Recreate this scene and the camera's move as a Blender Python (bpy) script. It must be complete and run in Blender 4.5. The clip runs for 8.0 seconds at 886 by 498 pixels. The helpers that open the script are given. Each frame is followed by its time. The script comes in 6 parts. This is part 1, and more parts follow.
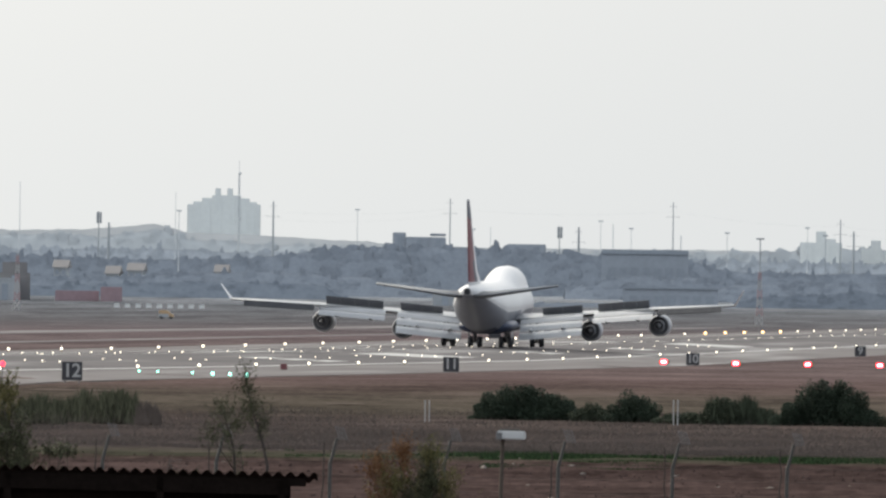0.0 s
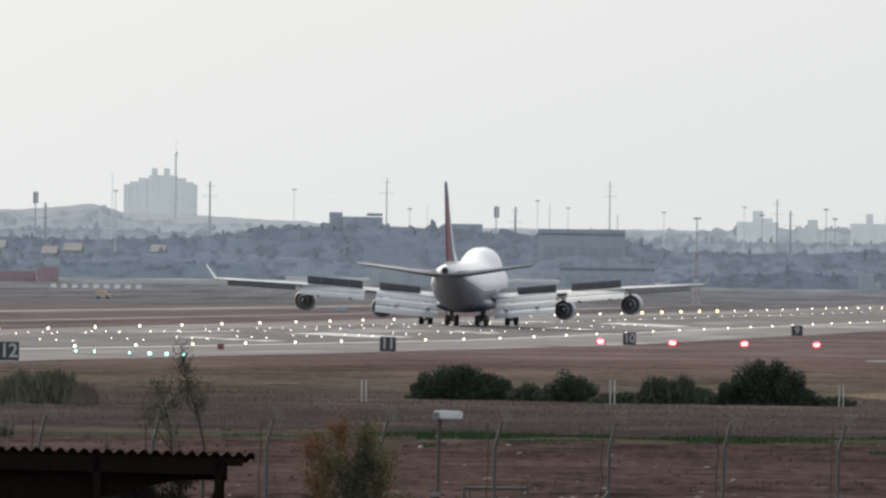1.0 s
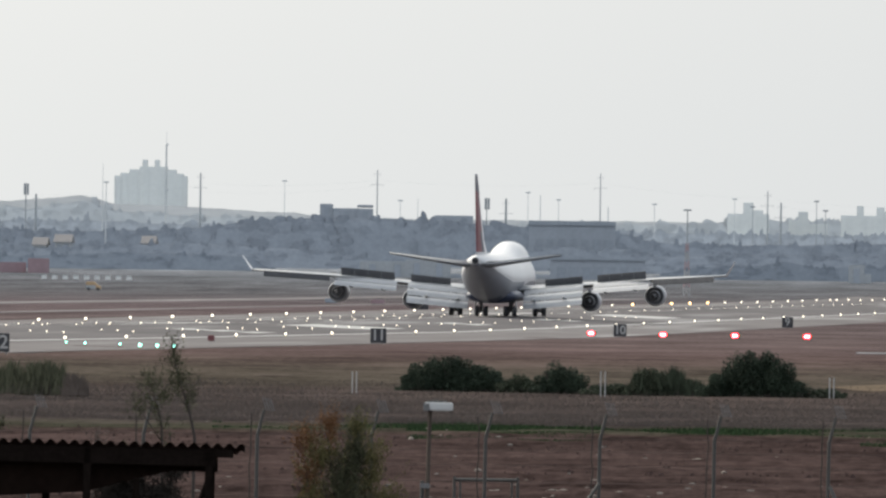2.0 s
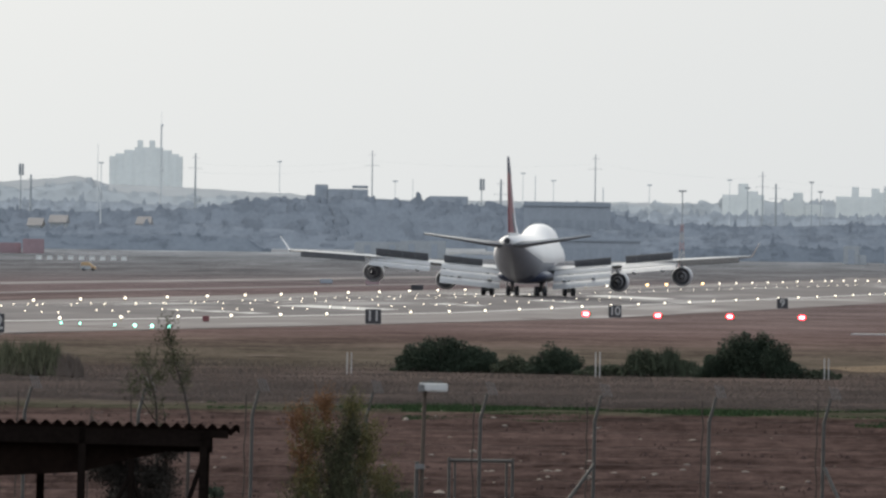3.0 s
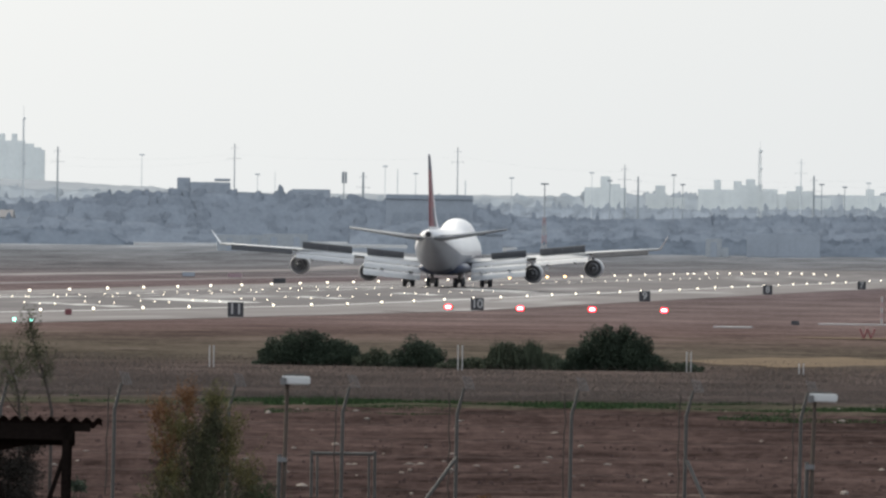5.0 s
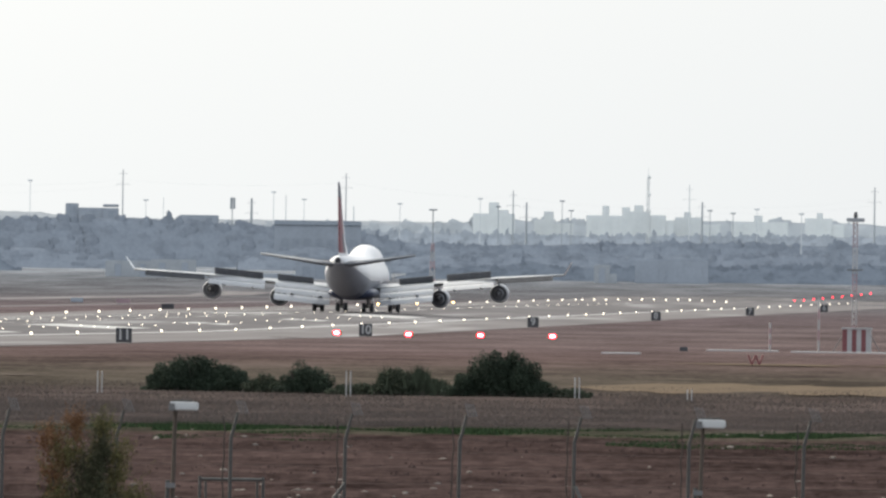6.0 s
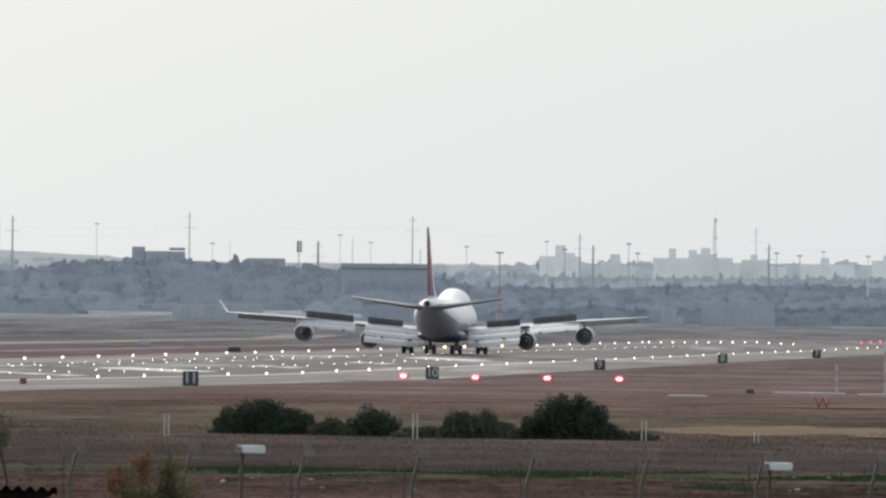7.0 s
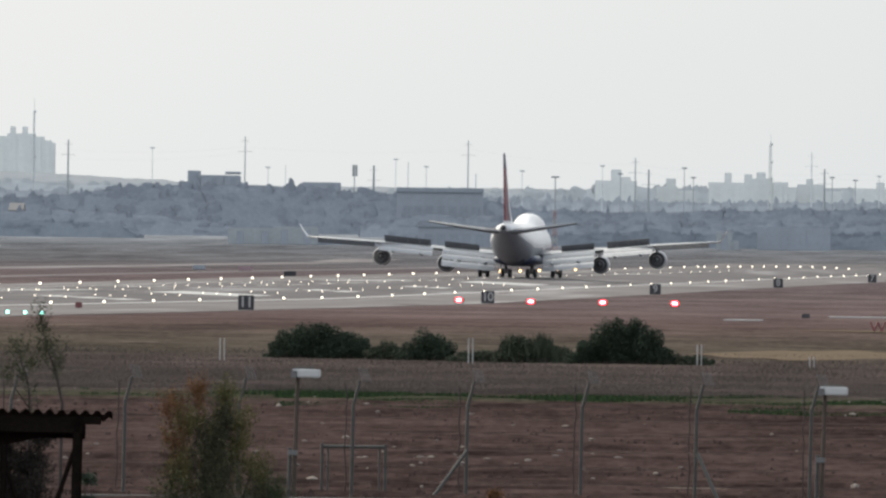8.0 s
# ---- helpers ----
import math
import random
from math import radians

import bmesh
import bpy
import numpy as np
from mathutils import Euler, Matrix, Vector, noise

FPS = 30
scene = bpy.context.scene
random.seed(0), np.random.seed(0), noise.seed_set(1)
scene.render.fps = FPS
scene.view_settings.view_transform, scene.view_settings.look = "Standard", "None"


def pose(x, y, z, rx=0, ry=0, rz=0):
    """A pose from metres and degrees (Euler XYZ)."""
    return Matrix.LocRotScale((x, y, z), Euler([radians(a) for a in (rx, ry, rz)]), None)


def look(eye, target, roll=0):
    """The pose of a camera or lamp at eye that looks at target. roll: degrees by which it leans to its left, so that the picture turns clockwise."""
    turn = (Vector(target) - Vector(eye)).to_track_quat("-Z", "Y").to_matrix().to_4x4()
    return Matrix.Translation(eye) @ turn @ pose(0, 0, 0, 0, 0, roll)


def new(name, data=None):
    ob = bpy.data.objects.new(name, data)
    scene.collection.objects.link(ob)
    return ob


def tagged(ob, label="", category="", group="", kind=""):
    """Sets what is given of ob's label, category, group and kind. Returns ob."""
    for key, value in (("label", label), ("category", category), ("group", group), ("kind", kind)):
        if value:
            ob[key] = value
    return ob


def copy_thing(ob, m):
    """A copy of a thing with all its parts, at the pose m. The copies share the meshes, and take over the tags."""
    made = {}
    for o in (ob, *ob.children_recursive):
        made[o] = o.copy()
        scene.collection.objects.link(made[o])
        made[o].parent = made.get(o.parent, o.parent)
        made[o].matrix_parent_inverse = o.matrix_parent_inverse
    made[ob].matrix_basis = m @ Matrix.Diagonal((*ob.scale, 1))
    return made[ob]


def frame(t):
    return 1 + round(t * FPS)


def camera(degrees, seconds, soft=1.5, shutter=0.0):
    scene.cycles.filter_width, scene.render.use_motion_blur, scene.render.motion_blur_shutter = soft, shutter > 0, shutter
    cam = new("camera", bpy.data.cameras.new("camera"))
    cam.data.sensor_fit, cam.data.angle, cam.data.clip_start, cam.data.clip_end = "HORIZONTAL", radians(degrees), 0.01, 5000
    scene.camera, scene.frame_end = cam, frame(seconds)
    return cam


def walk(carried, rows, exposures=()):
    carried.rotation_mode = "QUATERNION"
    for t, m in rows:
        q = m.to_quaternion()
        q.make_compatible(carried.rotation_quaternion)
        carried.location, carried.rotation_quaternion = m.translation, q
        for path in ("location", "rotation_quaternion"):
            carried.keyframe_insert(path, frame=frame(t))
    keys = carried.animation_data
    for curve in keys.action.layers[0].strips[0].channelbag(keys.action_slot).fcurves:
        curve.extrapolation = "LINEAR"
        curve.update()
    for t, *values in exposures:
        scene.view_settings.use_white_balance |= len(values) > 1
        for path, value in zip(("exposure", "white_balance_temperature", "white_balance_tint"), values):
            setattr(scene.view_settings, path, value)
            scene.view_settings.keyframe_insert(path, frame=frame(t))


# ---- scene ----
EYE = (0.0, 0.0, 6.9)
cam = camera(3.3515, 8.0, soft=2.5)
# seconds, degrees left of the runway's direction, degrees up, roll
VIEWS = [
    (0.0, 5.0675, 0.1921, 0.777),
    (0.5, 4.9648, 0.2013, 0.754),
    (1.0, 4.8270, 0.1184, 0.731),
    (1.2, 4.8511, 0.1226, 0.759),
    (2.3, 4.6949, 0.0797, 0.767),
    (2.5, 4.5996, 0.0889, 0.794),
    (3.0, 4.7706, 0.0147, 0.799),
    (3.5, 4.4785, -0.0384, 0.812),
    (4.0, 4.3564, 0.1206, 0.806),
    (4.5, 4.3058, 0.1094, 0.813),
    (4.7, 4.2729, 0.0632, 0.777),
    (5.8, 4.1025, -0.0564, 0.851),
    (6.0, 3.8282, 0.0987, 0.802),
    (6.5, 3.9681, 0.0401, 0.727),
    (7.0, 4.0822, 0.2577, 0.718),
    (7.5, 4.2828, 0.2750, 0.719),
    (8.0, 4.2888, -0.0317, 0.761),
]

def sight(yaw, pitch, roll):
    a, p = radians(yaw), radians(pitch)
    way = Vector((-math.sin(a) * math.cos(p), math.cos(a) * math.cos(p), math.sin(p)))
    return look(EYE, Vector(EYE) + way * 1000.0, roll)


walk(cam, [(t, sight(y, p, r)) for t, y, p, r in VIEWS],
     [(0.0, -0.06), (1.0, -0.04), (2.5, -0.09), (3.0, -0.07), (3.5, 0.05), (4.0, 0.12), (4.5, 0.02), (5.8, 0.15), (6.0, 0.17), (6.5, -0.06), (7.0, -0.02), (8.0, -0.03)])

# ---- light: a bright hazy overcast, the sun veiled in front and to the left ----
SUN_AZ, SUN_EL = radians(-48), radians(34)       # from +Y, clockwise positive
SUN_WAY = Vector((math.sin(SUN_AZ) * math.cos(SUN_EL), math.cos(SUN_AZ) * math.cos(SUN_EL), math.sin(SUN_EL)))
world = bpy.data.worlds.new("world")
scene.world = world
world.use_nodes = True
wn, wl = world.node_tree.nodes, world.node_tree.links
wn.clear()
w_out = wn.new("ShaderNodeOutputWorld")
w_sky = wn.new("ShaderNodeTexSky")
w_sky.sky_type = "NISHITA"
w_sky.sun_disc = False
w_sky.sun_elevation, w_sky.sun_rotation = SUN_EL, SUN_AZ
w_sky.air_density, w_sky.dust_density, w_sky.ozone_density = 1.0, 6.0, 1.0
w_bg = wn.new("ShaderNodeBackground")
w_bg.inputs["Strength"].default_value = 0.05
w_cloud = wn.new("ShaderNodeBackground")
w_cloud.inputs["Strength"].default_value = 1.0
w_add = wn.new("ShaderNodeAddShader")
w_co = wn.new("ShaderNodeTexCoord")
w_dot = wn.new("ShaderNodeVectorMath")
w_dot.operation = "DOT_PRODUCT"
w_dot.inputs[1].default_value = SUN_WAY
w_half = wn.new("ShaderNodeMath")
w_half.operation = "MULTIPLY_ADD"
w_half.inputs[1].default_value, w_half.inputs[2].default_value = 0.5, 0.5
w_pow = wn.new("ShaderNodeMath")
w_pow.operation = "POWER"
w_pow.inputs[1].default_value = 12.0
w_mix = wn.new("ShaderNodeMix")
w_mix.data_type = "RGBA"
w_mix.inputs[6].default_value = (0.56, 0.60, 0.64, 1)      # cloud away from the sun
w_mix.inputs[7].default_value = (3.62, 3.45, 3.02, 1)      # cloud round the sun
wl.new(w_co.outputs["Generated"], w_dot.inputs[0])
wl.new(w_dot.outputs["Value"], w_half.inputs[0])
wl.new(w_half.outputs[0], w_pow.inputs[0])
wl.new(w_pow.outputs[0], w_mix.inputs[0])
wl.new(w_mix.outputs[2], w_cloud.inputs["Color"])
wl.new(w_sky.outputs[0], w_bg.inputs["Color"])
wl.new(w_bg.outputs[0], w_add.inputs[0])
wl.new(w_cloud.outputs[0], w_add.inputs[1])
wl.new(w_add.outputs[0], w_out.inputs["Surface"])

sun = new("sun", bpy.data.lights.new("sun", "SUN"))
sun.data.energy, sun.data.angle, sun.data.color = 0.55, radians(20), (1.0, 0.95, 0.87)
sun.matrix_world = look((0, 0, 300), Vector((0, 0, 300)) - SUN_WAY)


# ---- materials ----
def shader(name, color, rough=0.7, metal=0.0, vary=0.25, scale=1.0, bump=0.0, spec=0.4, second=None, detail=6.0, island=0.0):
    """A surface with a broad and a fine variation of its colour and a fine relief; scale in metres."""
    m = bpy.data.materials.new(name)
    m.use_nodes = True
    n, l = m.node_tree.nodes, m.node_tree.links
    b = n["Principled BSDF"]
    b.inputs["Roughness"].default_value, b.inputs["Metallic"].default_value = rough, metal
    b.inputs["Specular IOR Level"].default_value = spec
    co = n.new("ShaderNodeTexCoord")
    big, small = n.new("ShaderNodeTexNoise"), n.new("ShaderNodeTexNoise")
    big.inputs["Scale"].default_value, small.inputs["Scale"].default_value = 1.0 / scale, 9.0 / scale
    big.inputs["Detail"].default_value = small.inputs["Detail"].default_value = detail
    for t in (big, small):
        l.new(co.outputs["Object"], t.inputs["Vector"])
    mixed = n.new("ShaderNodeMath")
    mixed.operation = "MULTIPLY_ADD"
    l.new(small.outputs["Fac"], mixed.inputs[0])
    mixed.inputs[1].default_value = 0.5
    half = n.new("ShaderNodeMath")
    half.operation = "MULTIPLY"
    half.inputs[1].default_value = 0.5
    l.new(big.outputs["Fac"], half.inputs[0])
    l.new(half.outputs[0], mixed.inputs[2])
    fac = mixed.outputs[0]
    if island:
        geo = n.new("ShaderNodeNewGeometry")
        add = n.new("ShaderNodeMath")
        add.operation = "MULTIPLY_ADD"
        l.new(geo.outputs["Random Per Island"], add.inputs[0])
        add.inputs[1].default_value = island
        l.new(fac, add.inputs[2])
        sub = n.new("ShaderNodeMath")
        sub.operation = "SUBTRACT"
        sub.inputs[1].default_value = island * 0.5
        l.new(add.outputs[0], sub.inputs[0])
        fac = sub.outputs[0]
    ramp = n.new("ShaderNodeValToRGB")
    c = Vector(color)
    d = Vector(second) if second else c * (1 + vary)
    ramp.color_ramp.elements[0].position, ramp.color_ramp.elements[1].position = 0.3, 0.7
    ramp.color_ramp.elements[0].color = (*(c * (1 - vary)), 1)
    ramp.color_ramp.elements[1].color = (*d, 1)
    l.new(fac, ramp.inputs[0])
    l.new(ramp.outputs[0], b.inputs["Base Color"])
    if bump:
        bp = n.new("ShaderNodeBump")
        bp.inputs["Strength"].default_value, bp.inputs["Distance"].default_value = 0.6, bump
        l.new(small.outputs["Fac"], bp.inputs["Height"])
        l.new(bp.outputs[0], b.inputs["Normal"])
    return m


def paving(name, dark, pale):
    """Asphalt or concrete: streaks along the traffic, and damp patches that shine."""
    m = bpy.data.materials.new(name)
    m.use_nodes = True
    n, l = m.node_tree.nodes, m.node_tree.links
    b = n["Principled BSDF"]
    geo = n.new("ShaderNodeNewGeometry")

    def tex(sx, sy, detail):
        mp = n.new("ShaderNodeMapping")
        mp.inputs["Scale"].default_value = (sx, sy, 1)
        l.new(geo.outputs["Position"], mp.inputs[0])
        t = n.new("ShaderNodeTexNoise")
        t.inputs["Scale"].default_value, t.inputs["Detail"].default_value = 1.0, detail
        l.new(mp.outputs[0], t.inputs["Vector"])
        return t.outputs["Fac"]

    streak, patch, wet = tex(0.35, 0.004, 5), tex(0.08, 0.02, 5), tex(0.12, 0.006, 3)
    mean = n.new("ShaderNodeMath")
    mean.operation = "ADD"
    l.new(streak, mean.inputs[0])
    l.new(patch, mean.inputs[1])
    half = n.new("ShaderNodeMath")
    half.operation = "MULTIPLY"
    half.inputs[1].default_value = 0.5
    l.new(mean.outputs[0], half.inputs[0])
    ramp = n.new("ShaderNodeValToRGB")
    ramp.color_ramp.elements[0].position, ramp.color_ramp.elements[1].position = 0.36, 0.64
    ramp.color_ramp.elements[0].color, ramp.color_ramp.elements[1].color = (*dark, 1), (*pale, 1)
    l.new(half.outputs[0], ramp.inputs[0])
    l.new(ramp.outputs[0], b.inputs["Base Color"])
    rr = n.new("ShaderNodeMapRange")
    rr.inputs["From Min"].default_value, rr.inputs["From Max"].default_value = 0.52, 0.68
    rr.inputs["To Min"].default_value, rr.inputs["To Max"].default_value = 0.85, 0.48
    l.new(wet, rr.inputs["Value"])
    l.new(rr.outputs[0], b.inputs["Roughness"])
    b.inputs["Specular IOR Level"].default_value = 0.28
    return m


def glow(name, color, strength):
    m = bpy.data.materials.new(name)
    m.use_nodes = True
    b = m.node_tree.nodes["Principled BSDF"]
    b.inputs["Base Color"].default_value = (*color, 1)
    b.inputs["Emission Color"].default_value = (*color, 1)
    b.inputs["Emission Strength"].default_value = strength
    return m


M_ASPHALT = paving("asphalt", (0.062, 0.057, 0.062), (0.112, 0.102, 0.105))
M_TAXIWAY = paving("taxiway_concrete", (0.118, 0.105, 0.107), (0.172, 0.160, 0.162))
M_CONCRETE = paving("shoulder", (0.099, 0.089, 0.090), (0.162, 0.149, 0.149))
M_PAINT = shader("road_paint", (0.42, 0.42, 0.405), 0.5, vary=0.3, scale=3)
# Rubber, navy, tailplane, spoiler and dark metal tones are raised to hold haze.
M_RUBBER = shader("rubber", (0.075, 0.077, 0.083), 0.8, scale=0.5)
M_WHITE = shader("aircraft_white", (0.80, 0.80, 0.80), 0.3, vary=0.05, scale=4, spec=0.5)
M_BELLY = shader("aircraft_grey", (0.265, 0.277, 0.31), 0.4, vary=0.1, scale=4)
M_BLUE = shader("aircraft_navy", (0.060, 0.072, 0.115), 0.35, vary=0.1, scale=4)
M_RED = shader("aircraft_red", (0.21, 0.042, 0.062), 0.35, vary=0.1, scale=4)
M_WING = shader("wing_grey", (0.40, 0.415, 0.43), 0.4, vary=0.08, scale=3)
M_TAIL = shader("tailplane_grey", (0.235, 0.25, 0.27), 0.6, vary=0.08, scale=3, spec=0.15)
M_FLAP = shader("flap_grey", (0.53, 0.545, 0.56), 0.35, vary=0.08, scale=2)
M_SPOIL = shader("spoiler_dark", (0.125, 0.13, 0.142), 0.6, vary=0.15, scale=2)
M_ENG = shader("nacelle", (0.45, 0.46, 0.48), 0.3, vary=0.08, scale=2)
M_HOT = shader("nozzle_metal", (0.23, 0.235, 0.25), 0.7, 0.0, vary=0.25, scale=1)
M_DARK = shader("dark_metal", (0.085, 0.088, 0.096), 0.6, 0.2, scale=1)
M_STEEL = shader("galvanised_steel", (0.22, 0.22, 0.22), 0.5, 0.3, vary=0.2, scale=0.6)
M_GALV = shader("fence_steel", (0.085, 0.083, 0.078), 0.6, 0.1, vary=0.25, scale=0.6)
M_WIRE = shader("rusty_wire", (0.165, 0.137, 0.122), 0.8, vary=0.3, scale=0.8, spec=0.0)
M_BOX = shader("lamp_housing", (0.70, 0.71, 0.70), 0.5, vary=0.06, scale=0.4)
# Black raised and white dimmed: the boards' distance haze sits in their paint.
M_SIGN = shader("hazed_sign_black", (0.055, 0.056, 0.064), 0.5, vary=0.2, scale=0.8)
M_LETTER = shader("hazed_sign_white", (0.50, 0.50, 0.49), 0.5, vary=0.08, scale=0.6)
M_WOOD = shader("weathered_post", (0.10, 0.08, 0.065), 0.9, vary=0.35, scale=0.4, bump=0.01)
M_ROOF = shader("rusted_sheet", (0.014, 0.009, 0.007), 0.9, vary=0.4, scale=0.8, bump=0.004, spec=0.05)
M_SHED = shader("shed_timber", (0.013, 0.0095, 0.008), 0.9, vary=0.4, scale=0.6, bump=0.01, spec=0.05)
M_BUSH = shader("bush_leaf", (0.038, 0.054, 0.036), 0.8, vary=0.4, scale=1.4, island=0.3, spec=0.2)
M_SHRUB = shader("shrub_leaf", (0.056, 0.068, 0.046), 0.8, vary=0.4, scale=1.0, island=0.4, spec=0.1)
M_REED = shader("reed_leaf", (0.105, 0.108, 0.070), 0.8, vary=0.4, scale=0.8, island=0.6, spec=0.2)
M_TREE = shader("tamarisk_leaf", (0.068, 0.072, 0.040), 0.8, vary=0.45, scale=0.6, island=0.6, spec=0.2)
M_TREETOP = shader("tamarisk_flower", (0.17, 0.088, 0.042), 0.85, vary=0.4, scale=0.6, island=0.5, spec=0.2)
M_BARK = shader("bark", (0.06, 0.05, 0.045), 0.9, vary=0.35, scale=0.3, bump=0.01)
M_SCRUB = shader("bare_scrub", (0.034, 0.030, 0.026), 0.9, vary=0.35, scale=0.5, island=0.4, spec=0.1)
M_DRY = shader("dry_weed", (0.142, 0.119, 0.105), 0.9, vary=0.2, scale=2.5, island=0.15, spec=0.0)
M_GRASS = shader("green_weed", (0.046, 0.074, 0.036), 0.9, vary=0.35, scale=1.5, island=0.6, spec=0.0)
M_ROCK = shader("limestone", (0.235, 0.205, 0.18), 0.9, vary=0.3, scale=0.4, bump=0.02)
# Tree and hill colours are pale blue-grey: haze painted in, paler farther off.
M_FARWOOD = shader("hazed_wood", (0.305, 0.338, 0.382), 0.95, vary=0.13, scale=9, detail=3.0, spec=0.0, island=0.2)
M_FARWOOD2 = shader("hazed_wood_far", (0.46, 0.495, 0.53), 0.95, vary=0.13, scale=9, detail=3.0, spec=0.0, island=0.2)
M_NEARWOOD = shader("hazed_near_wood", (0.245, 0.278, 0.32), 0.95, vary=0.13, scale=9, detail=3.0, spec=0.0, island=0.2)
M_RIDGEWOOD = shader("hazed_ridge_wood", (0.60, 0.63, 0.64), 0.95, vary=0.05, scale=20, detail=3.0, spec=0.0, island=0.2)
M_FARHILL = shader("hazed_hill", (0.60, 0.62, 0.625), 0.95, vary=0.10, scale=90, spec=0.0)
# Far walls, panes and hangars carry haze in their pale base colours.
M_FARWALL = shader("hazed_wall", (0.89, 0.915, 0.885), 0.9, vary=0.06, scale=10, spec=0.0)
M_FARPANE = shader("hazed_pane", (0.873, 0.90, 0.872), 0.8, vary=0.06, scale=10, spec=0.1)
M_MIDWALL = shader("hazed_hangar_wall", (0.385, 0.42, 0.465), 0.9, vary=0.10, scale=8, spec=0.0)
M_MIDDARK = shader("hazed_hangar_roof", (0.345, 0.38, 0.425), 0.9, vary=0.12, scale=8, spec=0.0)
M_PALE = shader("hazed_pale_wall", (0.47, 0.495, 0.515), 0.8, vary=0.12, scale=6, spec=0.1)
# Skyline steel is paled with painted haze, the far masts more.
M_MAST = shader("hazed_mast_steel", (0.40, 0.43, 0.455), 0.8, vary=0.12, scale=3, spec=0.1)
M_MASTFAR = shader("hazed_far_steel", (0.64, 0.67, 0.68), 0.8, vary=0.1, scale=3, spec=0.0)
M_ORANGE = shader("aviation_red", (0.23, 0.085, 0.092), 0.6, vary=0.15, scale=1.5)
M_FADED = shader("faded_red", (0.41, 0.295, 0.315), 0.8, vary=0.15, scale=1.5)
M_BAND = shader("mast_red", (0.44, 0.325, 0.335), 0.7, vary=0.15, scale=1.5)
M_VAN = shader("van_orange", (0.60, 0.42, 0.24), 0.5, vary=0.1, scale=1)
M_TILE = shader("roof_tile", (0.27, 0.262, 0.262), 0.9, vary=0.12, scale=2)
M_BANNER = shader("mast_white", (0.46, 0.46, 0.46), 0.6, vary=0.1, scale=1)
M_SOIL = shader("ploughed_soil", (0.076, 0.053, 0.049), 0.95, vary=0.25, scale=2, island=0.35, spec=0.0)
M_OCHRE = shader("ochre_earth", (0.158, 0.124, 0.092), 0.95, vary=0.3, scale=3, spec=0.0)
M_CHALK = shader("pale_earth", (0.17, 0.14, 0.122), 0.95, vary=0.3, scale=2, spec=0.0)
M_OLIVE = shader("olive_spray", (0.125, 0.115, 0.05), 0.85, vary=0.4, scale=0.6, island=0.5, spec=0.1)
G_WHITE = glow("lamp_white", (1.0, 0.90, 0.74), 4.0)
# Amber tint of white lamps seen through jet exhaust, put into the glow.
G_EXHAUST = glow("lamp_exhaust_tint", (1.0, 0.62, 0.28), 6.0)
G_RED = glow("lamp_red", (1.0, 0.02, 0.045), 6.0)
G_PINK = glow("lamp_red_core", (1.0, 0.45, 0.50), 8.0)
G_GREEN = glow("lamp_green", (0.30, 1.0, 0.80), 7.0)
M_LAMP = shader("lamp_body", (0.30, 0.25, 0.10), 0.6, scale=0.2)


def flatten_shading(m, relief, slope):
    """Far leaf masses and walls: shading normals bend to one slope, flattening relief like haze."""
    n, l = m.node_tree.nodes, m.node_tree.links
    geo, own, lean = n.new("ShaderNodeNewGeometry"), n.new("ShaderNodeVectorMath"), n.new("ShaderNodeVectorMath")
    own.operation, lean.operation = "SCALE", "ADD"
    own.inputs["Scale"].default_value = relief
    lean.inputs[1].default_value = (0.0, -math.cos(radians(slope)), math.sin(radians(slope)))
    unit = n.new("ShaderNodeVectorMath")
    unit.operation = "NORMALIZE"
    l.new(geo.outputs["Normal"], own.inputs[0])
    l.new(own.outputs[0], lean.inputs[0])
    l.new(lean.outputs[0], unit.inputs[0])
    l.new(unit.outputs[0], n["Principled BSDF"].inputs["Normal"])


for m_, relief_, slope_ in ((M_FARWOOD, 0.13, 38), (M_FARWOOD2, 0.1, 38), (M_NEARWOOD, 0.16, 38), (M_RIDGEWOOD, 0.1, 44), (M_FARHILL, 0.15, 42), (M_FARWALL, 0.05, 30), (M_FARPANE, 0.05, 30), (M_MIDWALL, 0.15, 30), (M_MIDDARK, 0.15, 30)):
    flatten_shading(m_, relief_, slope_)


# ---- building helpers ----
def mesh_of(name, bm):
    me = bpy.data.meshes.new(name)
    bm.normal_update()
    bm.to_mesh(me)
    bm.free()
    return me


def part(name, bm, material, parent=None, label=""):
    ob = new(name, mesh_of(name, bm))
    ob.data.materials.append(material)
    if parent:
        ob.parent = parent
    return tagged(ob, label)


def raw(name, verts, faces, material, parent=None, label=""):
    me = bpy.data.meshes.new(name)
    me.from_pydata(verts, [], faces)
    me.materials.append(material)
    ob = new(name, me)
    if parent:
        ob.parent = parent
    return tagged(ob, label)


def thing(name, label, category, m=None, group="", kind=""):
    ob = new(name)
    if m is not None:
        ob.matrix_basis = m
    return tagged(ob, label, category, group, kind)


def smooth(ob):
    for p in ob.data.polygons:
        p.use_smooth = True
    return ob


